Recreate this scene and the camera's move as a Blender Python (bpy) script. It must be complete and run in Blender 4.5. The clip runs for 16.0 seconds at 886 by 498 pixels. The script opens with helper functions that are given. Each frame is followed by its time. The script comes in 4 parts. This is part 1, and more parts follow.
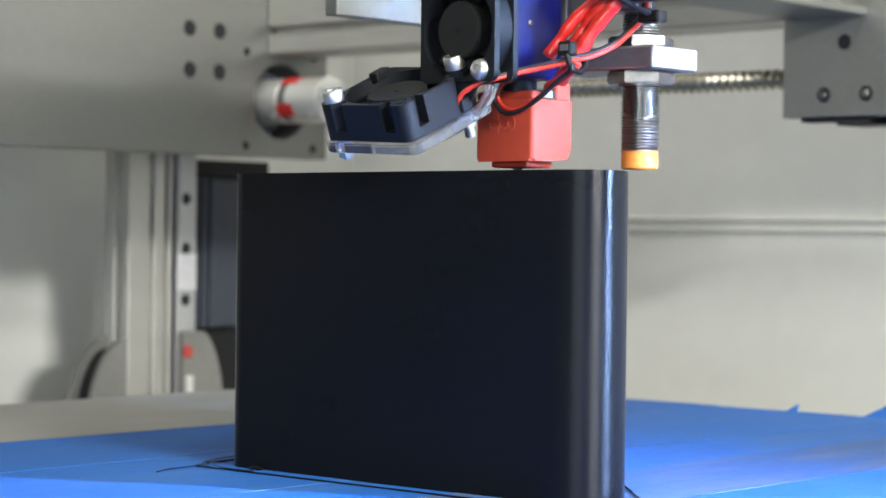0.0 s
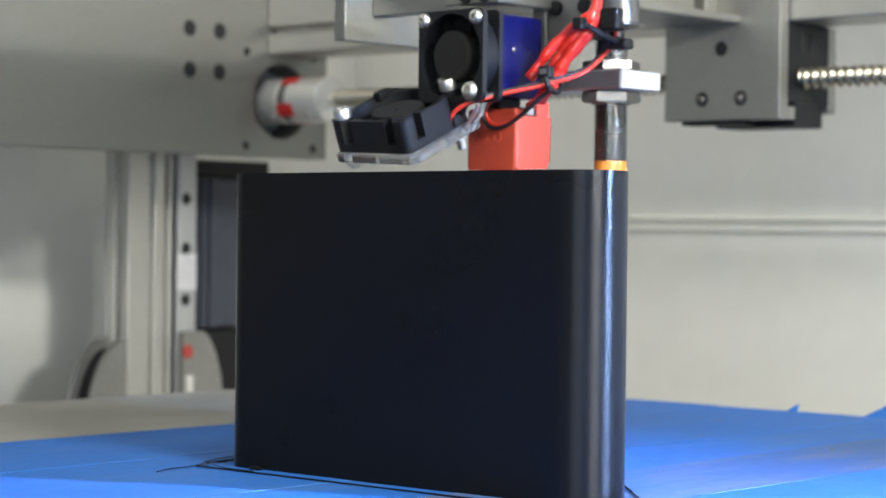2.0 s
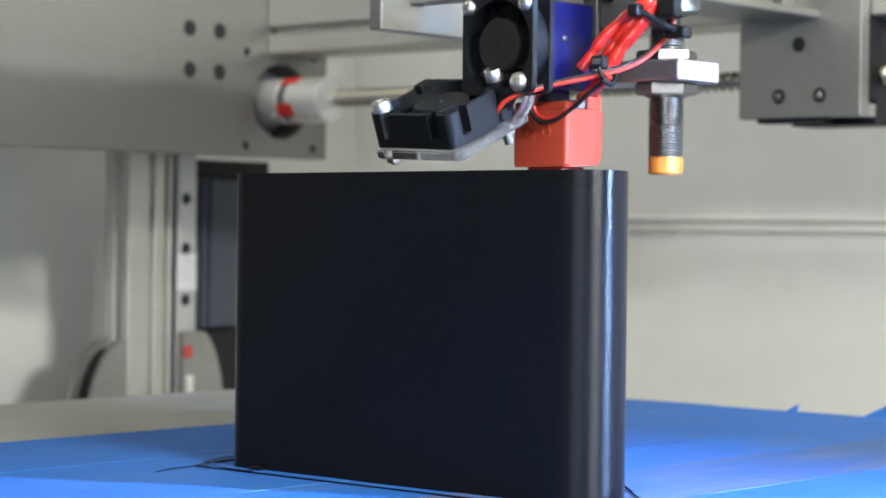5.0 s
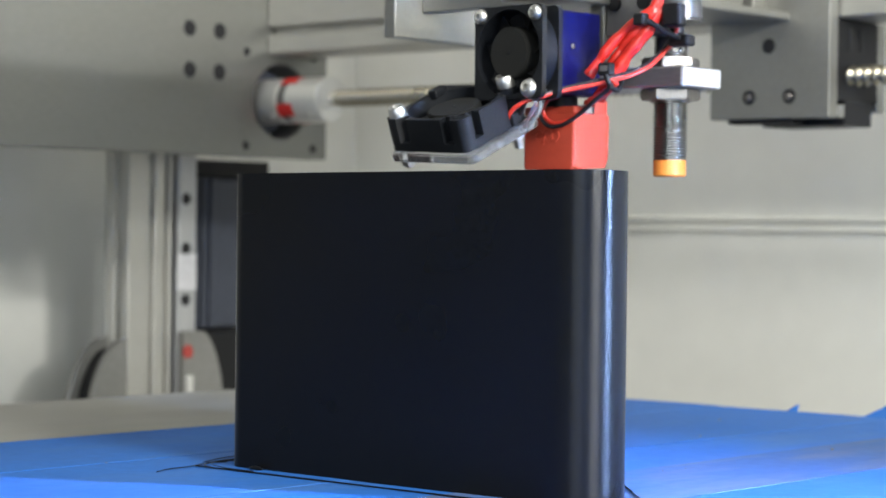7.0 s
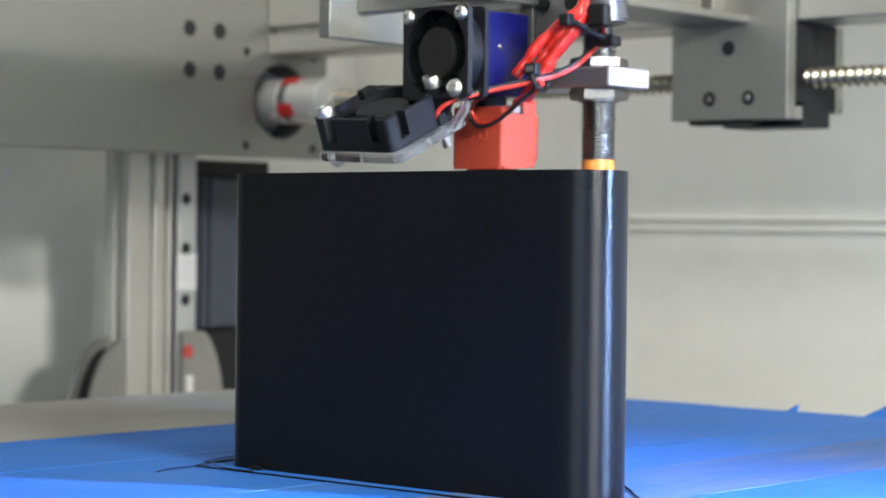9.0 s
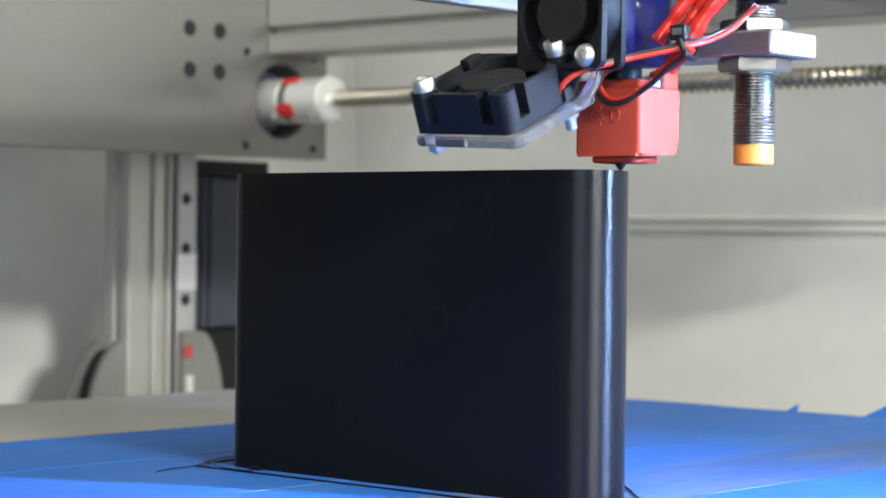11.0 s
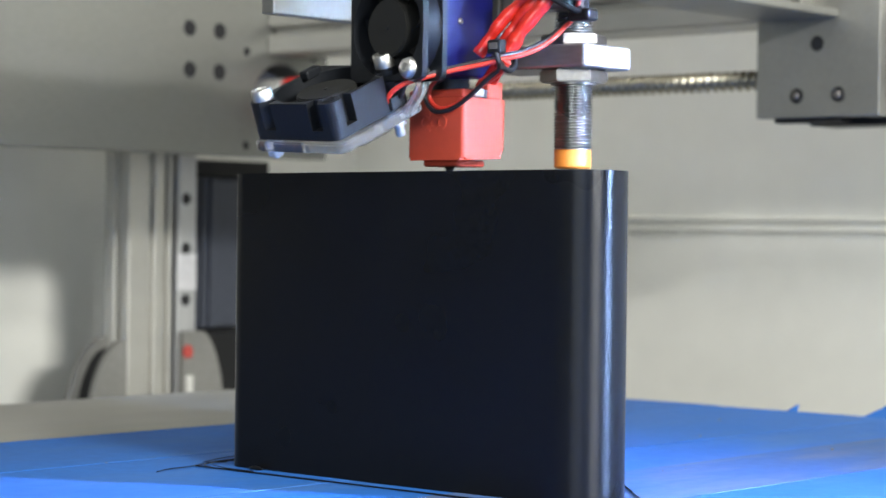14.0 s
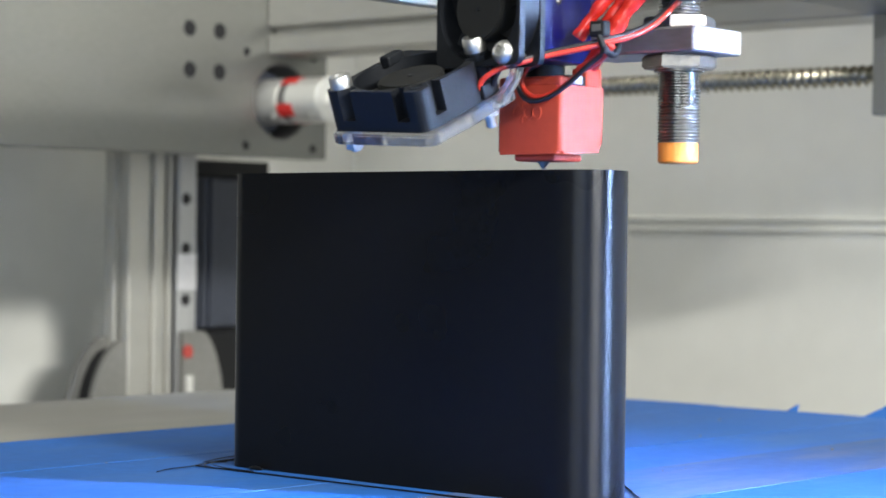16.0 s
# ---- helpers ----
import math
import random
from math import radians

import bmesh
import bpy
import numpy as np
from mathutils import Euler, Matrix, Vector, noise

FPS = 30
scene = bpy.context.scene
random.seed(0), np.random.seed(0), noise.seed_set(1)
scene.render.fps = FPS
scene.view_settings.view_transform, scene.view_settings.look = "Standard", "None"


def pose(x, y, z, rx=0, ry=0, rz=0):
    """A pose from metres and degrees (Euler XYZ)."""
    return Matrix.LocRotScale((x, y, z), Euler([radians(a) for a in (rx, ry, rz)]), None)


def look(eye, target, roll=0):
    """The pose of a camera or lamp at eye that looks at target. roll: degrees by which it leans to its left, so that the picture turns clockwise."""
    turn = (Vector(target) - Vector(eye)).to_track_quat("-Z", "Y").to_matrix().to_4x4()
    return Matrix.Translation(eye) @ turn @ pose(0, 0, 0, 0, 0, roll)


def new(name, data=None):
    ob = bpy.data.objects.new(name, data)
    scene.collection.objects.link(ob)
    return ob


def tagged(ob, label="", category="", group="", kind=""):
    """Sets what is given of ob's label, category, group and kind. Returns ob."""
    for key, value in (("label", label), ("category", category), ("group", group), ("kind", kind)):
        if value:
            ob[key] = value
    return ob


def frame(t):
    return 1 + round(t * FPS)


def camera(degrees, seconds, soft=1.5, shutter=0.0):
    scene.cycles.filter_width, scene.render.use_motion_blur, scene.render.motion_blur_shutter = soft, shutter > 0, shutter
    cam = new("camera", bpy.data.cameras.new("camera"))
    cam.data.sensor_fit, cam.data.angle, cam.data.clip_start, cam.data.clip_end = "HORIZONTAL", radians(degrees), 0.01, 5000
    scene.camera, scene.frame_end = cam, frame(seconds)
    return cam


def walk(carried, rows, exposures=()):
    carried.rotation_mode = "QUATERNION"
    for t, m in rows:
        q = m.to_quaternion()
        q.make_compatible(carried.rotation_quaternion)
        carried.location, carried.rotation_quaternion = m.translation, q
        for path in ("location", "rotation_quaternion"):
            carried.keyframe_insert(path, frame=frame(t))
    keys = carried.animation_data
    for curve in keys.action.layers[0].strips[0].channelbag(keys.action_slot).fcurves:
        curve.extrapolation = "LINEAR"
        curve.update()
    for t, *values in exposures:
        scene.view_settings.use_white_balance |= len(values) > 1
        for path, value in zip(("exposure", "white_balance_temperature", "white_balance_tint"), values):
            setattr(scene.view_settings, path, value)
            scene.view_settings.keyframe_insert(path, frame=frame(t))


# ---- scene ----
# ---------------- camera: a telephoto on a tripod ----------------
FOV = 23.281
EYE = Vector((0.56, -0.53, 0.085))
WAY = Vector((-0.65920, 0.75193, -0.00811))
cam = camera(FOV, 16.0, soft=1.6, shutter=0.12)
cam.data.dof.use_dof = True
cam.data.dof.focus_distance = 0.71
cam.data.dof.aperture_fstop = 19.0
CAM_POSE = look(EYE, EYE + WAY, 0.6746)
walk(cam, [(0.0, CAM_POSE), (16.0, CAM_POSE)])

# ---------------- light: a strip lamp to the side, a tall window, added lamps for streak and fill ----------------------------------
world = bpy.data.worlds.new("outdoor_sky")
scene.world = world
world.use_nodes = True
wbg = world.node_tree.nodes["Background"]
wbg.inputs["Color"].default_value = (0.55, 0.75, 1.0, 1)
wbg.inputs["Strength"].default_value = 1.0
scene.view_settings.exposure = 0.0


def area_lamp(name, eye, target, sx, sy, watts, colour):
    d = bpy.data.lights.new(name, "AREA")
    d.shape, d.size, d.size_y, d.energy, d.color = "RECTANGLE", sx, sy, watts, colour
    ob = new(name, d)
    ob.matrix_world = look(eye, target)
    return ob


area_lamp("workshop_strip_lamp", (1.26, -0.25, 0.50), (-0.40, 0.25, 0.05), 0.45, 0.035, 31.0, (0.97, 0.975, 0.93))
# unseen narrow lamp, added to draw the blue streak on the block's corner
streak_lamp = area_lamp("block_streak_lamp", (0.50, 0.155, 0.20), (0.16, 0.045, 0.06), 0.008, 0.24, 1.7, (0.36, 0.56, 1.0))
streak_lamp.data.spread = radians(55)
area_lamp("window_lamp", (2.18, 0.85, 0.45), (0.0, 0.2, 0.1), 0.16, 1.5, 2.5, (0.42, 0.66, 1.0))
# unseen overhead fill, added to lift the bed, tape and side panel
area_lamp("ceiling_fill_lamp", (0.75, -0.75, 1.85), (0.3, -0.3, 0.0), 1.4, 0.8, 38.0, (0.98, 0.975, 0.93))
# unseen fill, added in front to brighten the side panel
area_lamp("front_fill_lamp", (1.55, -2.44, 0.30), (-0.45, 0.35, 0.10), 1.38, 1.08, 27.0, (0.90, 0.97, 1.0))


# ---------------- materials ----------------
def mat(name, col, rough=0.5, metal=0.0, grain=0.06, scale=60.0, bump=0.05, bscale=None, stretch=(1, 1, 1), var=0.0,
        trans=0.0, coat=0.0, ior=1.45, spots=0.0):
    m = bpy.data.materials.new(name)
    m.use_nodes = True
    nt = m.node_tree
    b = nt.nodes["Principled BSDF"]
    b.inputs["Roughness"].default_value = rough
    b.inputs["Metallic"].default_value = metal
    b.inputs["Transmission Weight"].default_value = trans
    b.inputs["Coat Weight"].default_value = coat
    b.inputs["IOR"].default_value = ior
    tc = nt.nodes.new("ShaderNodeTexCoord")
    mp = nt.nodes.new("ShaderNodeMapping")
    mp.inputs["Scale"].default_value = stretch
    nt.links.new(tc.outputs["Object"], mp.inputs["Vector"])
    fine = nt.nodes.new("ShaderNodeTexNoise")
    fine.inputs["Scale"].default_value = scale * 6
    fine.inputs["Detail"].default_value = 4
    big = nt.nodes.new("ShaderNodeTexNoise")
    big.inputs["Scale"].default_value = scale * 0.35
    big.inputs["Detail"].default_value = 3
    for n in (fine, big):
        nt.links.new(mp.outputs["Vector"], n.inputs["Vector"])
    add = nt.nodes.new("ShaderNodeMath")
    add.operation = "ADD"
    nt.links.new(fine.outputs["Fac"], add.inputs[0])
    nt.links.new(big.outputs["Fac"], add.inputs[1])
    ramp = nt.nodes.new("ShaderNodeMapRange")
    ramp.inputs["From Min"].default_value, ramp.inputs["From Max"].default_value = 0.6, 1.4
    ramp.inputs["To Min"].default_value, ramp.inputs["To Max"].default_value = 1 - grain * 2, 1 + grain * 2
    nt.links.new(add.outputs[0], ramp.inputs["Value"])
    mul = nt.nodes.new("ShaderNodeMix")
    mul.data_type, mul.blend_type = "RGBA", "MULTIPLY"
    mul.inputs[0].default_value = 1.0
    mul.inputs[6].default_value = (*col, 1)
    nt.links.new(ramp.outputs["Result"], mul.inputs[7])
    out = mul.outputs[2]
    if spots:
        sp = nt.nodes.new("ShaderNodeTexNoise")
        sp.inputs["Scale"].default_value = scale * 1.2
        sp.inputs["Detail"].default_value = 2
        nt.links.new(tc.outputs["Object"], sp.inputs["Vector"])
        sr = nt.nodes.new("ShaderNodeMapRange")
        sr.inputs["From Min"].default_value, sr.inputs["From Max"].default_value = 0.70, 0.76
        sr.inputs["To Min"].default_value, sr.inputs["To Max"].default_value = 1.0, 1.0 - spots
        nt.links.new(sp.outputs["Fac"], sr.inputs["Value"])
        m2 = nt.nodes.new("ShaderNodeMix")
        m2.data_type, m2.blend_type = "RGBA", "MULTIPLY"
        m2.inputs[0].default_value = 1.0
        nt.links.new(out, m2.inputs[6])
        nt.links.new(sr.outputs["Result"], m2.inputs[7])
        out = m2.outputs[2]
    nt.links.new(out, b.inputs["Base Color"])
    rr = nt.nodes.new("ShaderNodeMapRange")
    rr.inputs["From Min"].default_value, rr.inputs["From Max"].default_value = 0.3, 0.7
    rr.inputs["To Min"].default_value, rr.inputs["To Max"].default_value = max(0.02, rough - 0.08), min(1, rough + 0.08)
    nt.links.new(big.outputs["Fac"], rr.inputs["Value"])
    nt.links.new(rr.outputs["Result"], b.inputs["Roughness"])
    if bump:
        bp = nt.nodes.new("ShaderNodeBump")
        bp.inputs["Strength"].default_value = bump
        bp.inputs["Distance"].default_value = 0.0006
        nt.links.new(fine.outputs["Fac"], bp.inputs["Height"])
        nt.links.new(bp.outputs["Normal"], b.inputs["Normal"])
    return m


def layered_plastic(name, col):
    """Printed black plastic: fine level rings up the walls, glossy ridges."""
    m = mat(name, col, 0.31, 0.0, 0.10, 40, 0.0)
    nt = m.node_tree
    b = nt.nodes["Principled BSDF"]
    b.inputs["Specular IOR Level"].default_value = 0.20
    b.inputs["Anisotropic"].default_value = 0.9
    b.inputs["Anisotropic Rotation"].default_value = 0.25
    tg = nt.nodes.new("ShaderNodeTangent")
    tg.direction_type, tg.axis = "RADIAL", "Z"
    nt.links.new(tg.outputs["Tangent"], b.inputs["Tangent"])
    tc = nt.nodes.new("ShaderNodeTexCoord")
    wv = nt.nodes.new("ShaderNodeTexWave")
    wv.wave_type, wv.bands_direction = "BANDS", "Z"
    wv.inputs["Scale"].default_value = 900.0
    wv.inputs["Distortion"].default_value = 0.15
    wv.inputs["Detail"].default_value = 2
    nt.links.new(tc.outputs["Object"], wv.inputs["Vector"])
    mp = nt.nodes.new("ShaderNodeMapping")
    mp.inputs["Scale"].default_value = (40, 40, 2600)
    nt.links.new(tc.outputs["Object"], mp.inputs["Vector"])
    nz = nt.nodes.new("ShaderNodeTexNoise")
    nz.inputs["Scale"].default_value = 1.0
    nz.inputs["Detail"].default_value = 3
    nt.links.new(mp.outputs["Vector"], nz.inputs["Vector"])
    mp2 = nt.nodes.new("ShaderNodeMapping")
    mp2.inputs["Scale"].default_value = (420, 420, 2200)
    nt.links.new(tc.outputs["Object"], mp2.inputs["Vector"])
    nz2 = nt.nodes.new("ShaderNodeTexNoise")
    nz2.inputs["Scale"].default_value = 1.0
    nz2.inputs["Detail"].default_value = 2
    nt.links.new(mp2.outputs["Vector"], nz2.inputs["Vector"])
    mix = nt.nodes.new("ShaderNodeMath")
    mix.operation = "ADD"
    nt.links.new(nz.outputs["Fac"], mix.inputs[0])
    nt.links.new(nz2.outputs["Fac"], mix.inputs[1])
    add = nt.nodes.new("ShaderNodeMath")
    add.operation = "ADD"
    nt.links.new(wv.outputs["Fac"], add.inputs[0])
    nt.links.new(mix.outputs[0], add.inputs[1])
    bp = nt.nodes.new("ShaderNodeBump")
    bp.inputs["Strength"].default_value = 0.13
    bp.inputs["Distance"].default_value = 0.0002
    nt.links.new(add.outputs[0], bp.inputs["Height"])
    nt.links.new(bp.outputs["Normal"], b.inputs["Normal"])
    return m


M_PLATE = mat("milled_aluminium", (0.235, 0.235, 0.22), 0.46, 0.9, 0.05, 30, 0.06, stretch=(1, 1, 6))
M_PROFILE = mat("anodised_profile", (0.50, 0.49, 0.455), 0.42, 0.85, 0.04, 40, 0.03, stretch=(1, 1, 8))
M_BEAM = mat("anodised_beam", (0.42, 0.41, 0.375), 0.42, 0.7, 0.04, 40, 0.03, stretch=(0.2, 1, 1))
M_BRACKET = mat("bead_blasted_aluminium", (0.31, 0.305, 0.28), 0.5, 0.85, 0.04, 60, 0.05)
M_RAWALU = mat("sawn_aluminium", (0.78, 0.77, 0.80), 0.36, 0.75, 0.12, 120, 0.25, stretch=(1, 0.15, 1))
M_STEEL = mat("zinc_steel", (0.66, 0.65, 0.62), 0.36, 1.0, 0.06, 200, 0.05)
M_NICKEL = mat("nickel_thread", (0.27, 0.268, 0.258), 0.30, 1.0, 0.06, 100, 0.0)
M_NUT = mat("nickel_nut", (0.23, 0.215, 0.20), 0.42, 1.0, 0.08, 100, 0.1)
M_SCREW = mat("ground_ballscrew_steel", (0.31, 0.285, 0.22), 0.30, 0.95, 0.08, 100, 0.05)
M_COUPLER = mat("turned_aluminium", (0.70, 0.69, 0.65), 0.42, 0.5, 0.04, 80, 0.05)
M_RED_SPIDER = mat("red_polyurethane", (0.62, 0.03, 0.025), 0.4, 0.0, 0.05, 80)
M_WALL = mat("painted_sheet_wall", (0.80, 0.79, 0.735), 0.55, 0.0, 0.025, 6, 0.02, spots=0.07)
M_DARK = mat("dark_painted_motor", (0.035, 0.04, 0.055), 0.5, 0.0, 0.08, 30)
M_BLACK = mat("black_nylon", (0.009, 0.009, 0.010), 0.5, 0.0, 0.1, 80, 0.05)
M_FAN = mat("black_fan_plastic", (0.0075, 0.0085, 0.0105), 0.38, 0.0, 0.1, 120, 0.08)
M_BLADE = mat("fan_blade_plastic", (0.006, 0.006, 0.006), 0.5, 0.0, 0.05, 100)
M_CAST = mat("cast_aluminium", (0.27, 0.265, 0.25), 0.5, 0.7, 0.08, 50, 0.1)
M_SLEEVE_H = mat("dark_sleeve", (0.06, 0.058, 0.055), 0.35, 0.3, 0.1, 60)
M_HUB = mat("fan_hub_plastic", (0.011, 0.011, 0.010), 0.6, 0.0, 0.05, 100)
M_BLUE = mat("blue_translucent_duct", (0.0015, 0.0018, 0.050), 0.34, 0.0, 0.10, 60, 0.02)
M_SOCK = mat("red_silicone", (0.40, 0.048, 0.024), 0.55, 0.0, 0.05, 80, 0.06)
M_WIRE_R = mat("red_silicone_wire", (0.52, 0.038, 0.024), 0.35, 0.0, 0.04, 200)
M_WIRE_K = mat("black_wire", (0.012, 0.011, 0.014), 0.35, 0.0, 0.05, 200)
M_SLEEVE = mat("red_shiny_wrap", (0.43, 0.018, 0.010), 0.2, 0.0, 0.1, 120, 0.3, coat=0.3)
M_ORANGE = mat("orange_sensor_cap", (0.66, 0.235, 0.04), 0.45, 0.0, 0.03, 100)
M_ACRYL = mat("frosted_clear_acrylic", (0.86, 0.88, 0.92), 0.10, 0.0, 0.03, 100, 0.05, trans=0.96)
M_BED = mat("aluminium_bed_plate", (0.43, 0.42, 0.38), 0.48, 0.4, 0.06, 12, 0.05, stretch=(1, 0.3, 1))
M_TAPE = mat("blue_masking_tape", (0.014, 0.122, 0.44), 0.64, 0.0, 0.08, 30, 0.12, stretch=(1, 1, 1), spots=0.2)
def scuffed(m, other, stretch, lo, hi, scale):
    """Worn patches of another colour over a material, long along one way."""
    nt = m.node_tree
    b = nt.nodes["Principled BSDF"]
    src = b.inputs["Base Color"].links[0].from_socket
    tc = nt.nodes.new("ShaderNodeTexCoord")
    mp = nt.nodes.new("ShaderNodeMapping")
    mp.inputs["Scale"].default_value = stretch
    nt.links.new(tc.outputs["Object"], mp.inputs["Vector"])
    nz = nt.nodes.new("ShaderNodeTexNoise")
    nz.inputs["Scale"].default_value = scale
    nz.inputs["Detail"].default_value = 6
    nz.inputs["Roughness"].default_value = 0.65
    nt.links.new(mp.outputs["Vector"], nz.inputs["Vector"])
    mr = nt.nodes.new("ShaderNodeMapRange")
    mr.inputs["From Min"].default_value, mr.inputs["From Max"].default_value = lo, hi
    mr.inputs["To Min"].default_value, mr.inputs["To Max"].default_value = 0.0, 0.75
    nt.links.new(nz.outputs["Fac"], mr.inputs["Value"])
    mx = nt.nodes.new("ShaderNodeMix")
    mx.data_type = "RGBA"
    nt.links.new(mr.outputs["Result"], mx.inputs[0])
    nt.links.new(src, mx.inputs[6])
    mx.inputs[7].default_value = (*other, 1)
    nt.links.new(mx.outputs[2], b.inputs["Base Color"])
    return m


M_TAPE_WORN = mat("worn_blue_masking_tape", (0.034, 0.105, 0.30), 0.68, 0.0, 0.10, 30, 0.14, spots=0.3)
scuffed(M_TAPE_WORN, (0.12, 0.150, 0.24), (1.0, 0.25, 1.0), 0.46, 0.66, 34)
scuffed(M_TAPE, (0.050, 0.148, 0.39), (1.0, 0.25, 1.0), 0.50, 0.72, 26)
scuffed(M_BED, (0.36, 0.34, 0.30), (1.0, 0.3, 1.0), 0.48, 0.70, 18)
M_PRINT = layered_plastic("black_printed_plastic", (0.0054, 0.0058, 0.0064))
M_ROOM = mat("grey_room_paint", (0.42, 0.42, 0.41), 0.7, 0.0, 0.03, 3)
M_GREY = mat("dark_grey_anodised", (0.16, 0.155, 0.15), 0.4, 0.5, 0.06, 60)
# near-black that stands for the shade inside holes, slots and gaps
M_HOLE_SHADE = mat("hole_shade_black", (0.008, 0.008, 0.009), 0.6, 0.0, 0.1, 60, 0)
M_RAIL = mat("ground_rail_steel", (0.45, 0.45, 0.45), 0.4, 0.7, 0.05, 60, 0.03, stretch=(1, 1, 0.2))
M_RED_DULL = mat("dull_red_plastic", (0.35, 0.05, 0.04), 0.5)
M_BRACKET2 = mat("oxidised_aluminium", (0.27, 0.26, 0.255), 0.38, 0.75, 0.08, 90, 0.12, stretch=(0.3, 1, 1))
M_FLOOR = mat("grey_workshop_floor", (0.35, 0.34, 0.33), 0.6, 0.0, 0.08, 4)


# ---------------- mesh helpers ----------------
for m_ in (M_BLADE, M_HUB, M_BLUE, M_FAN, M_BLACK):
    m_.node_tree.nodes["Principled BSDF"].inputs["Specular IOR Level"].default_value = 0.28


def part(name, bm, material, parent=None, label="", smooth=False):
    me = bpy.data.meshes.new(name)
    bmesh.ops.recalc_face_normals(bm, faces=bm.faces)
    bm.to_mesh(me)
    bm.free()
    me.materials.append(material)
    if smooth:
        me.polygons.foreach_set("use_smooth", [True] * len(me.polygons))
        me.set_sharp_from_angle(angle=radians(38))
    ob = new(name, me)
    if parent is not None:
        ob.parent = parent
    if label:
        ob["label"] = label
    return ob


def thing(name, label, category, at=(0, 0, 0), group="", kind=""):
    ob = new(name)
    ob.empty_display_size = 0.01
    ob.location = at
    return tagged(ob, label, category, group, kind)


def box(x0, x1, y0, y1, z0, z1, bevel=0.0, seg=2, bm=None):
    bm = bm or bmesh.new()
    r = bmesh.ops.create_cube(bm, size=1.0)
    vs = r["verts"]
    bmesh.ops.transform(bm, verts=vs, matrix=Matrix.Translation(((x0 + x1) / 2, (y0 + y1) / 2, (z0 + z1) / 2))
                        @ Matrix.Diagonal((x1 - x0, y1 - y0, z1 - z0, 1)))
    if bevel:
        es = list({e for v in vs for e in v.link_edges})
        bmesh.ops.bevel(bm, geom=es, offset=bevel, segments=seg, affect="EDGES", profile=0.5)
    return bm


def axis_matrix(p, d):
    return Matrix.Translation(p) @ Vector(d).normalized().to_track_quat("Z", "Y").to_matrix().to_4x4()


def cyl(p, d, r, length, seg=32, bevel=0.0, r2=None, bm=None):
    """A round bar from p along d."""
    own = bmesh.new()
    bmesh.ops.create_cone(own, cap_ends=True, segments=seg, radius1=r, radius2=r if r2 is None else r2, depth=length,
                          matrix=Matrix.Translation((0, 0, length / 2)))
    if bevel:
        es = [e for e in own.edges if len(e.link_faces) == 2 and any(len(f.verts) > 4 for f in e.link_faces)]
        bmesh.ops.bevel(own, geom=es, offset=bevel, segments=2, affect="EDGES")
    bmesh.ops.transform(own, verts=own.verts, matrix=axis_matrix(p, d))
    if bm is None:
        return own
    merge(bm, own)
    return bm


def merge(a, b):
    me = bpy.data.meshes.new("tmp")
    b.to_mesh(me)
    b.free()
    a.from_mesh(me)
    bpy.data.meshes.remove(me)
    return a


def lathe(profile, seg=48):
    """Turn (radius, z) pairs about z."""
    bm = bmesh.new()
    rings = []
    for r, z in profile:
        if r < 1e-6:
            rings.append([bm.verts.new((0, 0, z))])
        else:
            rings.append([bm.verts.new((r * math.cos(2 * math.pi * i / seg), r * math.sin(2 * math.pi * i / seg), z)) for i in range(seg)])
    for a, b in zip(rings, rings[1:]):
        for i in range(seg):
            j = (i + 1) % seg
            if len(a) == 1 and len(b) == 1:
                continue
            if len(a) == 1:
                bm.faces.new((a[0], b[i], b[j]))
            elif len(b) == 1:
                bm.faces.new((a[i], a[j], b[0]))
            else:
                bm.faces.new((a[i], a[j], b[j], b[i]))
    return bm


def moved(bm, m):
    bmesh.ops.transform(bm, verts=bm.verts, matrix=m)
    return bm


def prism(outline, z0, z1, bevel=0.0, holes=()):
    """An upright prism over a closed outline of (x, y)."""
    bm = bmesh.new()
    lo = [bm.verts.new((x, y, z0)) for x, y in outline]
    hi = [bm.verts.new((x, y, z1)) for x, y in outline]
    n = len(lo)
    bm.faces.new(lo[::-1])
    top = bm.faces.new(hi)
    for i in range(n):
        bm.faces.new((lo[i], lo[(i + 1) % n], hi[(i + 1) % n], hi[i]))
    if bevel:
        es = [e for e in bm.edges if len(e.link_faces) == 2 and any(len(f.verts) == n and n > 4 for f in e.link_faces)]
        bmesh.ops.bevel(bm, geom=es, offset=bevel, segments=2, affect="EDGES")
    return bm


def rounded(corners, steps=10):
    """A closed outline with rounded corners: (x, y, radius) anticlockwise."""
    out, n = [], len(corners)
    for i, (x, y, r) in enumerate(corners):
        p, a, b = Vector((x, y)), Vector(corners[i - 1][:2]), Vector(corners[(i + 1) % n][:2])
        if r <= 0:
            out.append((x, y))
            continue
        u, w = (a - p).normalized(), (b - p).normalized()
        half = u.angle(w) / 2
        c = p + (u + w).normalized() * (r / math.sin(half))
        s, e = p + u * (r / math.tan(half)) - c, p + w * (r / math.tan(half)) - c
        a0, a1 = math.atan2(s.y, s.x), math.atan2(e.y, e.x)
        while a1 < a0:
            a1 += 2 * math.pi
        if a1 - a0 > math.pi:
            a1 -= 2 * math.pi
        out += [(c.x + r * math.cos(a0 + (a1 - a0) * k / steps), c.y + r * math.sin(a0 + (a1 - a0) * k / steps)) for k in range(steps + 1)]
    return out


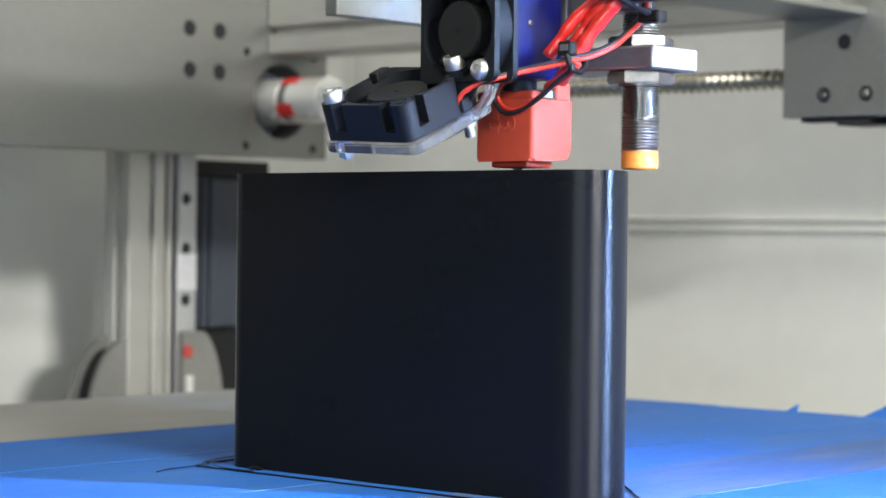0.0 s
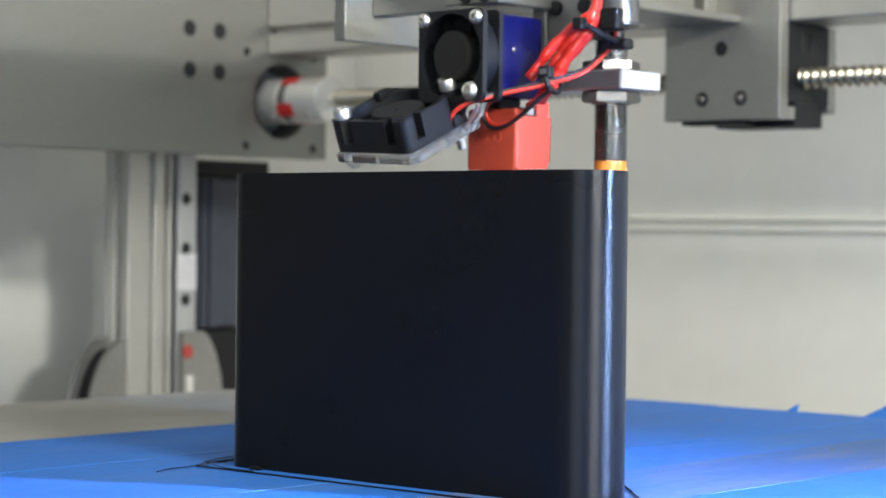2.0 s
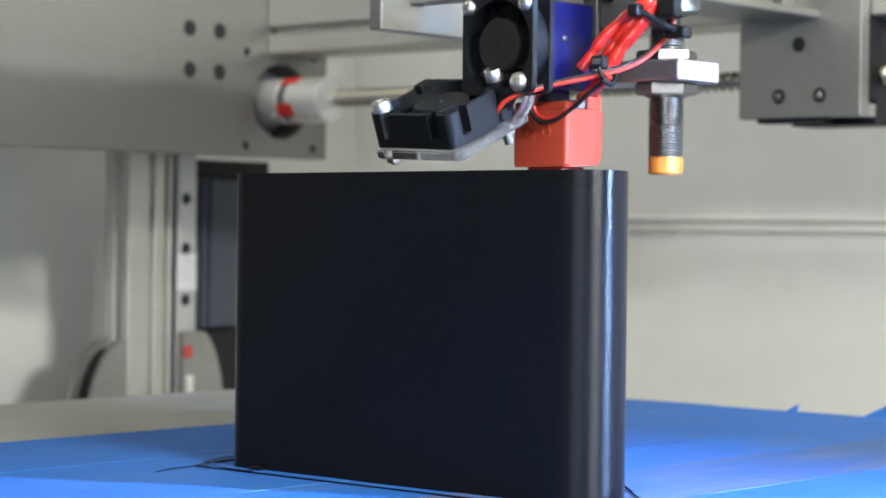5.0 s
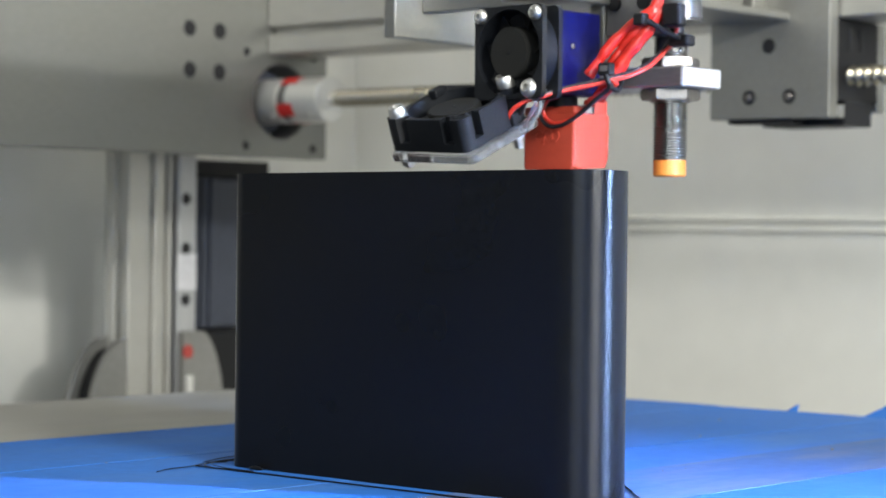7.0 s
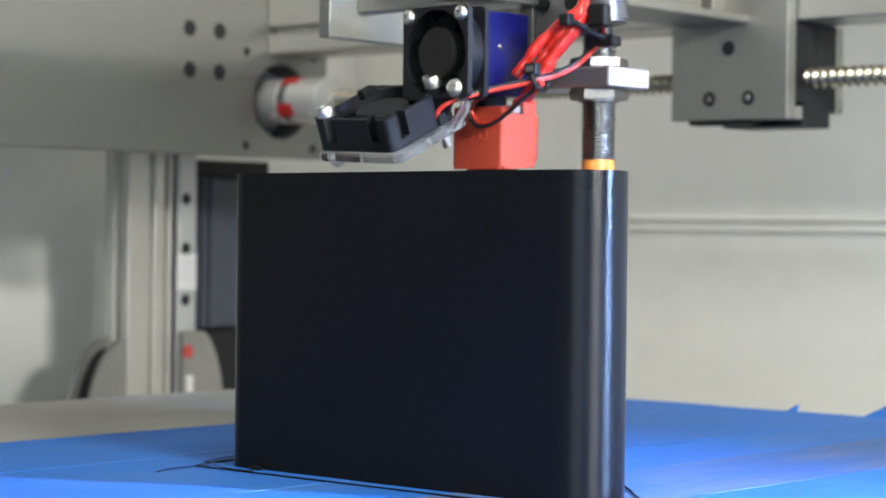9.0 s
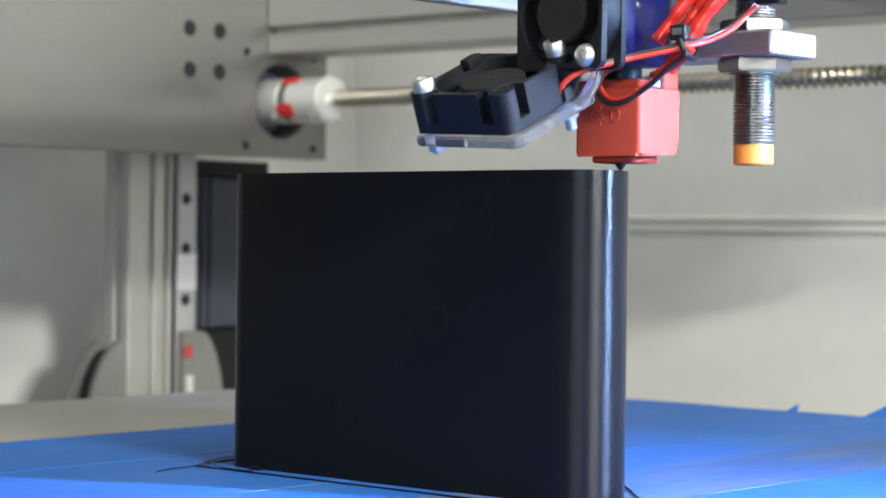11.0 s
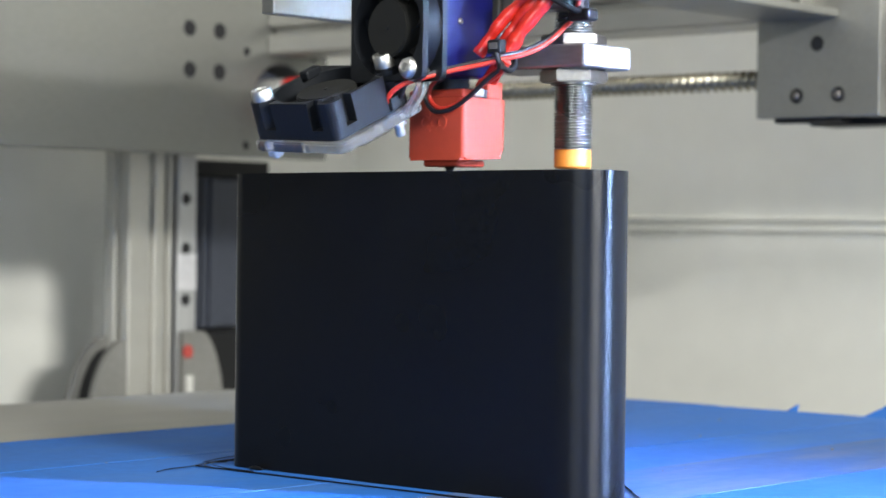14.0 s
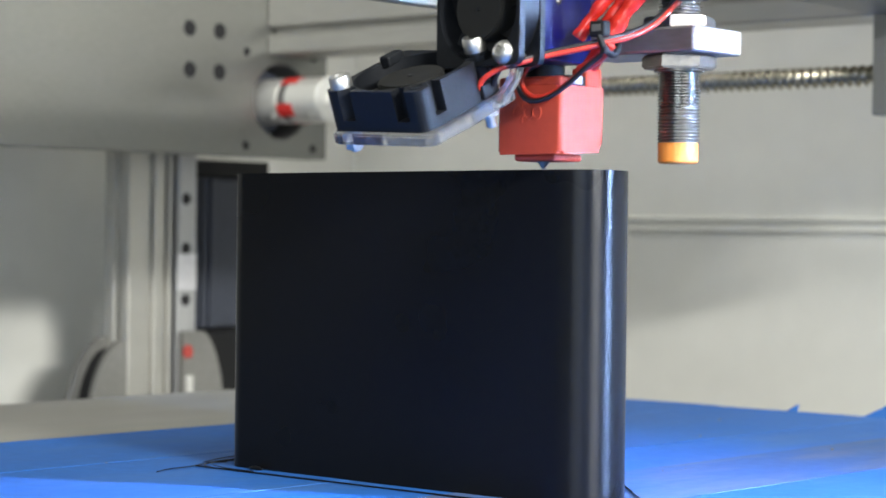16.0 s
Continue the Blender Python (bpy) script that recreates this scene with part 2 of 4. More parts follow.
def tube(points, r, seg=10, close=True, sub=6):
    """A bent round wire through points."""
    pts = [Vector(p) for p in points]
    path = []
    ext = [pts[0] * 2 - pts[1], *pts, pts[-1] * 2 - pts[-2]]
    for i in range(1, len(ext) - 2):
        p0, p1, p2, p3 = ext[i - 1:i + 3]
        for k in range(sub):
            t = k / sub
            path.append(0.5 * ((2 * p1) + (p2 - p0) * t + (2 * p0 - 5 * p1 + 4 * p2 - p3) * t * t + (3 * p1 - p0 - 3 * p2 + p3) * t ** 3))
    path.append(pts[-1])
    bm = bmesh.new()
    rings, side = [], Vector((0.3, 0.9, 0.2))
    for i, p in enumerate(path):
        d = (path[min(i + 1, len(path) - 1)] - path[max(i - 1, 0)]).normalized()
        side = (side - d * side.dot(d)).normalized()
        up = d.cross(side)
        rr = r(i / (len(path) - 1)) if callable(r) else r
        rings.append([bm.verts.new(p + (side * math.cos(2 * math.pi * k / seg) + up * math.sin(2 * math.pi * k / seg)) * rr) for k in range(seg)])
    for a, b in zip(rings, rings[1:]):
        for k in range(seg):
            bm.faces.new((a[k], a[(k + 1) % seg], b[(k + 1) % seg], b[k]))
    bm.faces.new(rings[0][::-1])
    bm.faces.new(rings[-1])
    return bm


def ring_plate(outline_xy, radius, centre, z0, z1, seg=48):
    """A plate over a convex outline with a round hole through it."""
    bm = bmesh.new()
    cx, cy = centre

    def edge_hit(a):
        d = Vector((math.cos(a), math.sin(a)))
        best = None
        n = len(outline_xy)
        for i in range(n):
            p, q = Vector(outline_xy[i]), Vector(outline_xy[(i + 1) % n])
            e, w = q - p, Vector((cx, cy)) - p
            den = d.x * e.y - d.y * e.x
            if abs(den) < 1e-12:
                continue
            t = (e.x * w.y - e.y * w.x) / den
            s = (d.x * w.y - d.y * w.x) / den
            if t > 0 and -1e-6 <= s <= 1 + 1e-6 and (best is None or t < best):
                best = t
        return (cx + d.x * best, cy + d.y * best)
    vert = sorted((math.atan2(y - cy, x - cx) % (2 * math.pi), x, y) for x, y in outline_xy)
    spots = [(a, (x, y)) for a, x, y in vert]
    for k in range(seg):
        a = 2 * math.pi * k / seg
        if all(abs(a - v[0]) > 0.35 * 2 * math.pi / seg for v in vert):
            spots.append((a, edge_hit(a)))
    spots.sort(key=lambda v: v[0])
    hole = [(cx + radius * math.cos(a), cy + radius * math.sin(a)) for a, _ in spots]
    outer = [p for _, p in spots]
    seg = len(spots)
    layers = []
    for z in (z0, z1):
        layers.append(([bm.verts.new((x, y, z)) for x, y in hole], [bm.verts.new((x, y, z)) for x, y in outer]))
    (h0, o0), (h1, o1) = layers
    for k in range(seg):
        j = (k + 1) % seg
        bm.faces.new((h1[k], o1[k], o1[j], h1[j]))
        bm.faces.new((h0[k], h0[j], o0[j], o0[k]))
        bm.faces.new((o0[k], o0[j], o1[j], o1[k]))
        bm.faces.new((h0[k], h1[k], h1[j], h0[j]))
    return bm


def socket_screw(name, p, d, r, h, parent, material=None, label=""):
    """A cap-head screw: turned head with a hexagon socket, standing on p along d."""
    seg = 24
    head = lathe([(0, 0), (r, 0), (r, h * 0.88), (r * 0.9, h), (r * 0.55, h), (r * 0.5, h * 0.45), (0, h * 0.45)], seg)
    return part(name, moved(head, axis_matrix(p, d)), material or M_STEEL, parent, label, smooth=True)


def button_screw(name, p, d, r, h, parent, material=None):
    head = lathe([(0, 0), (r, 0), (r, h * 0.25), (r * 0.86, h * 0.7), (r * 0.5, h * 0.98), (r * 0.40, h), (r * 0.33, h * 0.25), (0, h * 0.15)], 24)
    return part(name, moved(head, axis_matrix(p, d)), material or M_STEEL, parent, smooth=True)


def hole_plug(name, p, d, r, parent):
    """A drilled and counterbored hole: a dark recessed cup with a chamfered rim, standing 0.3 mm proud."""
    bm = lathe([(r * 1.12, 0.0003), (r * 0.96, 0.0003), (r * 0.9, -0.004), (0, -0.004)], 24)
    return part(name, moved(bm, axis_matrix(p, d)), M_BLACK, parent, smooth=True)


# ---------------- the setting ----------------
def structure(name, bm, material, label, category):
    return tagged(part(name, bm, material), label, category, kind="structure")


structure("floor", box(-2.4, 2.3, -2.5, 1.7, -0.95, -0.90), M_FLOOR, "grey workshop floor beneath the machine", "floor")
structure("ceiling", box(-2.4, 2.3, -2.5, 1.7, 1.90, 1.95), M_ROOM, "plain workshop ceiling", "ceiling")
# unseen front wall, opened only to let the added fill in
wf = box(-2.4, 0.85, -2.5, -2.4, -0.90, 1.90)
box(2.25, 2.3, -2.5, -2.4, -0.90, 1.90, bm=wf)
box(0.85, 2.25, -2.5, -2.4, -0.90, -0.25, bm=wf)
box(0.85, 2.25, -2.5, -2.4, 0.85, 1.90, bm=wf)
structure("wall_room_front", wf, M_ROOM, "plain grey workshop wall with an opening added for the fill lamp", "wall")
structure("wall_room_rear", box(-2.4, 2.3, 1.6, 1.7, -0.90, 1.90), M_ROOM, "plain grey workshop wall", "wall")
structure("wall_room_west", box(-2.4, -2.3, -2.4, 1.6, -0.90, 1.90), M_ROOM, "plain grey workshop wall", "wall")
wr = box(2.2, 2.3, -2.4, 0.75, -0.90, 1.90)
box(2.2, 2.3, 0.95, 1.6, -0.90, 1.90, bm=wr)
box(2.2, 2.3, 0.75, 0.95, -0.90, -0.32, bm=wr)
box(2.2, 2.3, 0.75, 0.95, 1.25, 1.90, bm=wr)
structure("wall_room_east", wr, M_ROOM, "plain grey workshop wall with a tall window opening", "wall")

structure("wall_back", box(-0.555, 1.00, 0.640, 0.646, -0.40, 0.9), M_WALL, "off-white painted sheet back panel of the machine", "wall")
seam = box(-0.554, 0.999, 0.6368, 0.6402, 0.0938, 0.0966, 0.0012)
box(-0.554, 0.999, 0.6368, 0.6402, 0.0872, 0.0896, 0.0011, bm=seam)
structure("trim_back_seam", seam, M_WALL, "off-white double folded seam across the back panel", "trim")
structure("wall_side", box(-0.561, -0.555, 0.10, 0.646, -0.40, 0.9), M_WALL, "off-white painted sheet side panel of the machine", "wall")

bed = thing("print_bed", "bare aluminium bed plate under blue tape", "print bed")
part("plate", box(-0.288, 0.62, -0.42, 0.366, -0.022, -0.0012, 0.0015), M_BED, bed)
part("table_frame", box(-0.24, 0.58, -0.38, 0.33, -0.90, -0.022), M_DARK, bed)
tape = thing("tape_sheet", "blue masking tape stuck over the bed in strips", "tape")
edges = [-0.129, -0.092, -0.0435, 0.005, 0.0535, 0.102, 0.161, 0.205, 0.2485, 0.297, 0.3455, 0.394, 0.4425, 0.491, 0.5395, 0.588]
for k, (x0, x1) in enumerate(zip(edges, edges[1:])):
    j = random.uniform(-0.0012, 0.0012)
    lift = 0.0 if k % 2 else -0.00018
    part("strip", box(x0 + 0.0002, x1 + (0.0007 if k % 2 else -0.0002), -0.41, 0.3665 + j, -0.0012, lift), M_TAPE_WORN if k == 5 else M_TAPE, tape)
# curled ends that stick up at the back edge
for x, wdt, hgt in ((-0.0022, 0.0056, 0.0030), (0.0405, 0.020, 0.0062)):
    bm = bmesh.new()
    v = [bm.verts.new(p) for p in ((x, 0.3660, 0), (x + wdt, 0.3660, 0), (x + wdt * 0.55, 0.371, hgt), (x, 0.3668, -0.0008), (x + wdt, 0.3668, -0.0008), (x + wdt * 0.62, 0.3718, hgt * 0.9))]
    for f in ((0, 1, 2), (5, 4, 3), (0, 3, 4, 1), (1, 4, 5, 2), (2, 5, 3, 0)):
        bm.faces.new([v[i] for i in f])
    part("curled_end", bm, M_TAPE, tape)

# printed block
TRI = rounded([(-0.008, 0.0, 0.0085), (0.1765, 0.0, 0.0145), (-0.008, 0.1845, 0.0145)], 16)
block = part("printed_block", prism(TRI, 0.0, 0.1049), M_PRINT, smooth=True)
tagged(block, "black 3D-printed block with rounded corners on the blue tape", "3d print")
# loose line of plastic laid round the block, and strands
ring = rounded([(-0.0165, -0.0108, 0.016), (0.1948, -0.0108, 0.022), (-0.0165, 0.2005, 0.022)], 10)
skirt = part("skirt_line", tube([(x, y, 0.0004) for x, y in ring] + [(*ring[0], 0.0004)], 0.0003, 6, sub=3), M_PRINT, smooth=True)
tagged(skirt, "thin black plastic line laid on the tape round the block", "filament")
for pts in (((-0.0178, 0.0141, 0.0005), (-0.0163, 0.0043, 0.0006), (-0.0125, -0.0080, 0.0005), (-0.0100, -0.0164, 0.0005), (-0.0085, -0.0260, 0.0006), (-0.0060, -0.0338, 0.0004)),
            ((-0.0250, 0.0209, 0.0005), (-0.0225, 0.0120, 0.0006), (-0.0183, -0.0007, 0.0004)),
            ((-0.0130, 0.0060, 0.0005), (-0.0112, -0.0030, 0.0009), (-0.0040, -0.0085, 0.0010), (0.0060, -0.0112, 0.0009), (0.0180, -0.0106, 0.0008))):
    tagged(part("plastic_strand", tube(pts, 0.0002, 6), M_PRINT, smooth=True), "stray black plastic strand lying on the tape", "filament", group="strands on the tape")
for x, y, r in ((0.0081, 0.2926, 0.0006), (0.0459, 0.2219, 0.0005), (0.1142, 0.2142, 0.0006), (0.1131, 0.1145, 0.0003), (0.1116, 0.1022, 0.0003), (-0.0418, -0.0265, 0.0004)):
    bm = bmesh.new()
    bmesh.ops.create_icosphere(bm, subdivisions=2, radius=r, matrix=Matrix.Translation((x, y, r * 0.35)))
    for v in bm.verts:
        v.co += Vector((random.uniform(-1, 1), random.uniform(-1, 1), random.uniform(-0.5, 0.3))) * r * 0.3
        v.co.z = max(v.co.z, 0.0)
    tagged(part("plastic_crumb", bm, M_GREY), "tiny dark crumb of plastic on the blue tape", "crumb", group="crumbs on the tape")
blob = part("plastic_blob", moved(lathe([(0, 0), (0.0014, 0.0001), (0.0016, 0.0007), (0.0008, 0.0013), (0, 0.0014)], 12), Matrix.Translation((0.0105, -0.0022, 0)) @ Matrix.Diagonal((2.2, 0.8, 1, 1))), M_PRINT, smooth=True)
tagged(blob, "small black plastic blob on the line", "filament")

# ---------------- gantry: side plate, beam, screw, posts ----------------
XP, YS, ZS = -0.399, 0.4094, 0.1647     # face of the side plate; axis of the drive screw
side = thing("side_plate", "thick milled aluminium gantry side plate with drilled holes", "machine plate")
bm = ring_plate([(-0.4495, 0.1296), (-0.3700, 0.1296), (-0.3700, 0.40), (-0.4495, 0.40)], 0.0238, (-YS, ZS), 0, 0.016, 96)
turn = Matrix(((0, 0, 1, XP - 0.016), (-1, 0, 0, 0), (0, 1, 0, 0), (0, 0, 0, 1)))
part("bearing_plate", moved(bm, turn), M_PLATE, side)
part("plate", box(XP - 0.016, XP, -0.25, 0.3700, 0.1296, 0.45), M_PLATE, side)


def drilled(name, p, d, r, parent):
    """A drilled hole drawn flat: a black disc, a hair proud of the face, gives its shade."""
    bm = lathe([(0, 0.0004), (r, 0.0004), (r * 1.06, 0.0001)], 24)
    return part(name, moved(bm, axis_matrix(p, d)), M_HOLE_SHADE, parent, smooth=True)


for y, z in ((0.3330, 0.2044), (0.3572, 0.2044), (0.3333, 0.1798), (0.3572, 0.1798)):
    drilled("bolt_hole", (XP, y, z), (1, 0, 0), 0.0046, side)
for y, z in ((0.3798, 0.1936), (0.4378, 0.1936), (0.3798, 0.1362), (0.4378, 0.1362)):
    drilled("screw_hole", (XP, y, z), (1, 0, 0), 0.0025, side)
# backing and collar are dark to put shade into the gap round the coupling
part("bearing_recess", cyl((XP - 0.034, YS, ZS), (1, 0, 0), 0.0236, 0.012, 48), M_DARK, side)
part("bearing_collar", cyl((XP - 0.024, YS, ZS), (1, 0, 0), 0.0185, 0.012, 48, 0.001), M_DARK, side)

# grey ring added to dull the bore's wall, like shade within it
part("bore_shade_ring", moved(lathe([(0.0236, 0), (0.0236, 0.0215), (0.0231, 0.0215), (0.0231, 0)], 64), axis_matrix((XP - 0.022, YS, ZS), (1, 0, 0))), M_GREY, side, smooth=True)

coupling = thing("shaft_coupling", "silver jaw coupling with a red insert on the screw", "coupling", (XP, YS, ZS))
part("motor_hub", cyl((-0.024, 0, 0), (1, 0, 0), 0.0140, 0.0335, 48, 0.001), M_COUPLER, coupling, smooth=True)
part("screw_hub", cyl((0.0155, 0, 0), (1, 0, 0), 0.0140, 0.0290, 48, 0.001), M_COUPLER, coupling, smooth=True)
part("insert", cyl((0.0095, 0, 0), (1, 0, 0), 0.0132, 0.006, 40), M_GREY, coupling, smooth=True)
for a in (28, 118, 208, 298):
    bm = bmesh.new()
    n = 6
    ra, rb, x0, x1 = 0.0110, 0.01435, 0.0098, 0.0225
    cols = []
    for k in range(n + 1):
        t = radians(a - 17 + 34 * k / n)
        c, s_ = math.cos(t), math.sin(t)
        cols.append([bm.verts.new((x, r * c, r * s_)) for x, r in ((x0, ra), (x1, ra), (x1, rb), (x0, rb))])
    for p, q in zip(cols, cols[1:]):
        for i in range(4):
            bm.faces.new((p[i], p[(i + 1) % 4], q[(i + 1) % 4], q[i]))
    bm.faces.new(cols[0])
    bm.faces.new(cols[-1][::-1])
    part("jaw", bm, M_RED_SPIDER, coupling, "red rubber jaw of the insert")
for a, x in ((150, 0.002), (150, 0.036)):
    d = Vector((0, math.cos(radians(a + 80)), math.sin(radians(a + 80))))
    socket_screw("clamp_screw", Vector((x, 0, 0)) + d * 0.0133, d, 0.0030, 0.0016, coupling, M_STEEL)


def helix_screw(r, length, lead, starts, depth, seg=20, step=0.0005):
    bm = bmesh.new()
    n = int(length / step)
    rings = []
    for i in range(n + 1):
        x = length * i / n
        ring = []
        for k in range(seg):
            a = 2 * math.pi * k / seg
            g = 0.5 + 0.5 * math.cos(starts * a + 2 * math.pi * starts * x / lead)
            q = r - depth * g
            ring.append(bm.verts.new((x, q * math.cos(a), q * math.sin(a))))
        rings.append(ring)
    for a, b in zip(rings, rings[1:]):
        for k in range(seg):
            bm.faces.new((a[k], a[(k + 1) % seg], b[(k + 1) % seg], b[k]))
    bm.faces.new(rings[0])
    bm.faces.new(rings[-1][::-1])
    return bm


screw = thing("drive_screw", "long steel ball screw with a close thread", "lead screw", (XP + 0.042, YS, ZS))
part("journal", cyl((0, 0, 0), (1, 0, 0), 0.0044, 0.0085, 32, 0.0004), M_STEEL, screw, smooth=True)
thread = part("thread", helix_screw(0.0054, 0.89, 0.0050, 1, 0.0023), M_SCREW, screw, smooth=True)
thread.location = (0.008, 0, 0)

beam = thing("gantry_beam", "wide silver extruded aluminium beam with long grooves", "beam")
for z0, z1 in ((0.1930, 0.2045), (0.2095, 0.245), (0.250, 0.30)):
    part("rib", box(XP, 0.62, 0.397, 0.435, z0, z1, 0.0012), M_BEAM, beam)
part("core", box(XP, 0.62, 0.404, 0.44, 0.1935, 0.30), M_BEAM, beam)

post = thing("frame_post", "upright silver aluminium profile with grooves", "post")
part("core", box(-0.4690, -0.4535, 0.3345, 0.3660, -0.2, 0.55), M_PROFILE, post)
for y0, y1 in ((0.3308, 0.3467), (0.3513, 0.3600), (0.3630, 0.3660)):
    part("rib", box(-0.4540, -0.4500, y0, y1, -0.2, 0.55, 0.0009), M_PROFILE, post)
for x0, x1 in ((-0.4728, -0.4632), (-0.4563, -0.4541)):
    part("rib", box(x0, x1, 0.3308, 0.3345, -0.2, 0.55, 0.0009), M_PROFILE, post)

rail = thing("guide_rail", "steel linear guide rail with a row of screw holes", "rail")
part("rail_body", box(-0.4560, -0.4480, 0.3695, 0.3845, -0.2, 0.50, 0.0010), M_RAIL, rail)
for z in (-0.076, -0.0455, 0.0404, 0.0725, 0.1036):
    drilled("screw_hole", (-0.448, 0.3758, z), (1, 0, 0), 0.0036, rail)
part("lubrication_plate", box(-0.4478, -0.4468, 0.3680, 0.3838, 0.0465, 0.0690, 0.0003), M_RAWALU, rail)

foot_r = thing("rail_bracket", "cast aluminium bracket with a curved flank at the rail's foot", "bracket")
out = [(0.3700, -0.10), (0.4065, -0.10)] + [(0.3845 + 0.0220 * math.cos(a), -0.045 + 0.066 * math.sin(a)) for a in [k * math.pi / 2 / 12 for k in range(13)]] + [(0.3700, 0.021)]
part("flank", moved(prism(out, 0, 0.004), Matrix(((0, 0, 1, -0.4476), (1, 0, 0, 0), (0, 1, 0, 0), (0, 0, 0, 1)))), M_CAST, foot_r)
part("plug", cyl((-0.4436, 0.3738, 0.0082), (1, 0, 0), 0.0043, 0.0012, 24, 0.0003), M_RED_DULL, foot_r, "round red plastic plug", smooth=True)
part("spacer", box(-0.4436, -0.4400, 0.3715, 0.3765, -0.02, -0.0065, 0.001), M_COUPLER, foot_r, "small white plastic spacer")

motor = thing("column_motor", "dark blue-grey motor housing behind the rail", "motor")
part("housing", box(-0.52, -0.4580, 0.3890, 0.4490, 0.0215, 0.1180, 0.003), M_DARK, motor)
for y0, y1 in ((0.3895, 0.3935), (0.3965, 0.3990), (0.4040, 0.4075)):
    part("cooling_rib", box(-0.4580, -0.4556, y0, y1, 0.0215, 0.1180, 0.0006), M_DARK, motor)
part("foot", box(-0.52, -0.4600, 0.3890, 0.4490, -0.2, 0.0205, 0.003), M_BLACK, motor)
part("cover", box(-0.52, -0.4570, 0.3880, 0.4560, 0.1185, 0.129, 0.001), M_BLACK, motor)

bracket_foot = thing("corner_bracket", "cast aluminium corner bracket with two curved ribs", "bracket")
out = [(0.3306, -0.10), (0.3306, 0.0172)] + [(0.3306 - 0.030 * math.sin(a), -0.045 + 0.0622 * math.cos(a)) for a in [k * math.pi / 2 / 12 for k in range(1, 13)]] + [(0.3006, -0.10)]
for x in (-0.4540, -0.4745):
    part("rib", moved(prism(out[::-1], 0, 0.004), Matrix(((0, 0, 1, x), (1, 0, 0, 0), (0, 1, 0, 0), (0, 0, 0, 1)))), M_CAST, bracket_foot)
# black filler between the ribs stands for the shaded hollow
inner = [(0.3305, -0.10), (0.3305, 0.0105)] + [(0.3305 - 0.0235 * math.sin(a), -0.045 + 0.0555 * math.cos(a)) for a in [k * math.pi / 2 / 12 for k in range(1, 13)]] + [(0.3070, -0.10)]
part("hollow_shade", moved(prism(inner[::-1], 0, 0.0160), Matrix(((0, 0, 1, -0.4704), (1, 0, 0, 0), (0, 1, 0, 0), (0, 0, 0, 1)))), M_BLACK, bracket_foot)

# ---------------- the carriage that slides along the beam ----------------
carriage = thing("carriage", "bead-blasted aluminium carriage on the beam with a black bearing block", "carriage")
part("face_plate", box(-0.0675, 0.0025, 0.3875, 0.3955, 0.1435, 0.30, 0.0006), M_BRACKET, carriage)
bearing = part("bearing_block", box(-0.046, 0.0022, 0.3957, 0.4350, 0.1520, 0.1925, 0.0008), M_BLACK, carriage, "black bearing block")
part("base", box(-0.046, 0.0022, 0.4030, 0.4290, 0.1400, 0.1522, 0.0006), M_BLACK, bearing)
# proud black bars give the slots their shade
for y in (0.4075, 0.4185):
    part("slot", box(0.0021, 0.0028, y - 0.0018, y + 0.0018, 0.1775, 0.1880, 0.0002), M_HOLE_SHADE, bearing)
part("rear_plate", box(-0.046, 0.0020, 0.4352, 0.4420, 0.1480, 0.1925, 0.0006), M_BRACKET, carriage)
part("foot_tab", box(-0.010, 0.0034, 0.3957, 0.4010, 0.1435, 0.1500, 0.0005), M_BRACKET, carriage)
part("pad", box(-0.058, -0.020, 0.3900, 0.4000, 0.1412, 0.1434), M_BLACK, carriage)
drilled("screw_hole", (-0.0325, 0.3875, 0.1798), (0, -1, 0), 0.0036, carriage)
for x in (-0.0438, -0.0203):
    drilled("screw_hole", (x, 0.3875, 0.1543), (0, -1, 0), 0.0036, carriage)
    button_screw("screw", (x - 0.0006, 0.3872, 0.1543), (0, -1, 0), 0.0020, 0.0007, carriage, M_NUT)
arm = part("cross_rail", box(-0.0640, -0.0203, -0.36, 0.3875, 0.1920, 0.1962, 0.0010), M_BRACKET, carriage)
part("rail_body", box(-0.0600, -0.0300, -0.36, 0.3600, 0.1962, 0.2430, 0.0010), M_BRACKET, arm)
part("end_stop", box(-0.0480, -0.0345, 0.3760, 0.3875, 0.1962, 0.2140, 0.0010), M_BRACKET, arm)

# ---------------- the print head, built about the nozzle's tip ----------------
head = thing("extruder", "print head with red silicone sock, two black fans and a sensor", "extruder")
sock_out = rounded([(-0.0113, -0.0095, 0.0016), (0.0142, -0.0095, 0.0016), (0.0142, 0.0118, 0.0016), (0.0122, 0.0150, 0.002), (-0.0113, 0.0150, 0.0014)], 5)
sock_bm = prism(sock_out, 0.0042, 0.0255, 0.0009)
for v in sock_bm.verts:
    if v.co.z < 0.006:      # the hem is drawn in and lifted towards the back corner
        lift = max(0.0, (v.co.y - 0.004) / 0.011)
        v.co.y -= 0.0022 * lift
        v.co.z += 0.0014 * lift
bmesh.ops.bisect_plane(sock_bm, geom=sock_bm.verts[:] + sock_bm.edges[:] + sock_bm.faces[:], plane_co=(0, 0, 0.0085), plane_no=(0, 0, 1))
for v in sock_bm.verts:
    if abs(v.co.z - 0.0085) < 1e-4:
        v.co.y += 0.0018 * max(0.0, (v.co.y - 0.004) / 0.011)
sock = part("silicone_sock", sock_bm, M_SOCK, head, "red silicone sock with an embossed mark", smooth=True)
part("sock_lip", box(-0.0072, 0.0090, -0.0060, 0.0085, 0.0022, 0.0046, 0.0009), M_SOCK, sock)
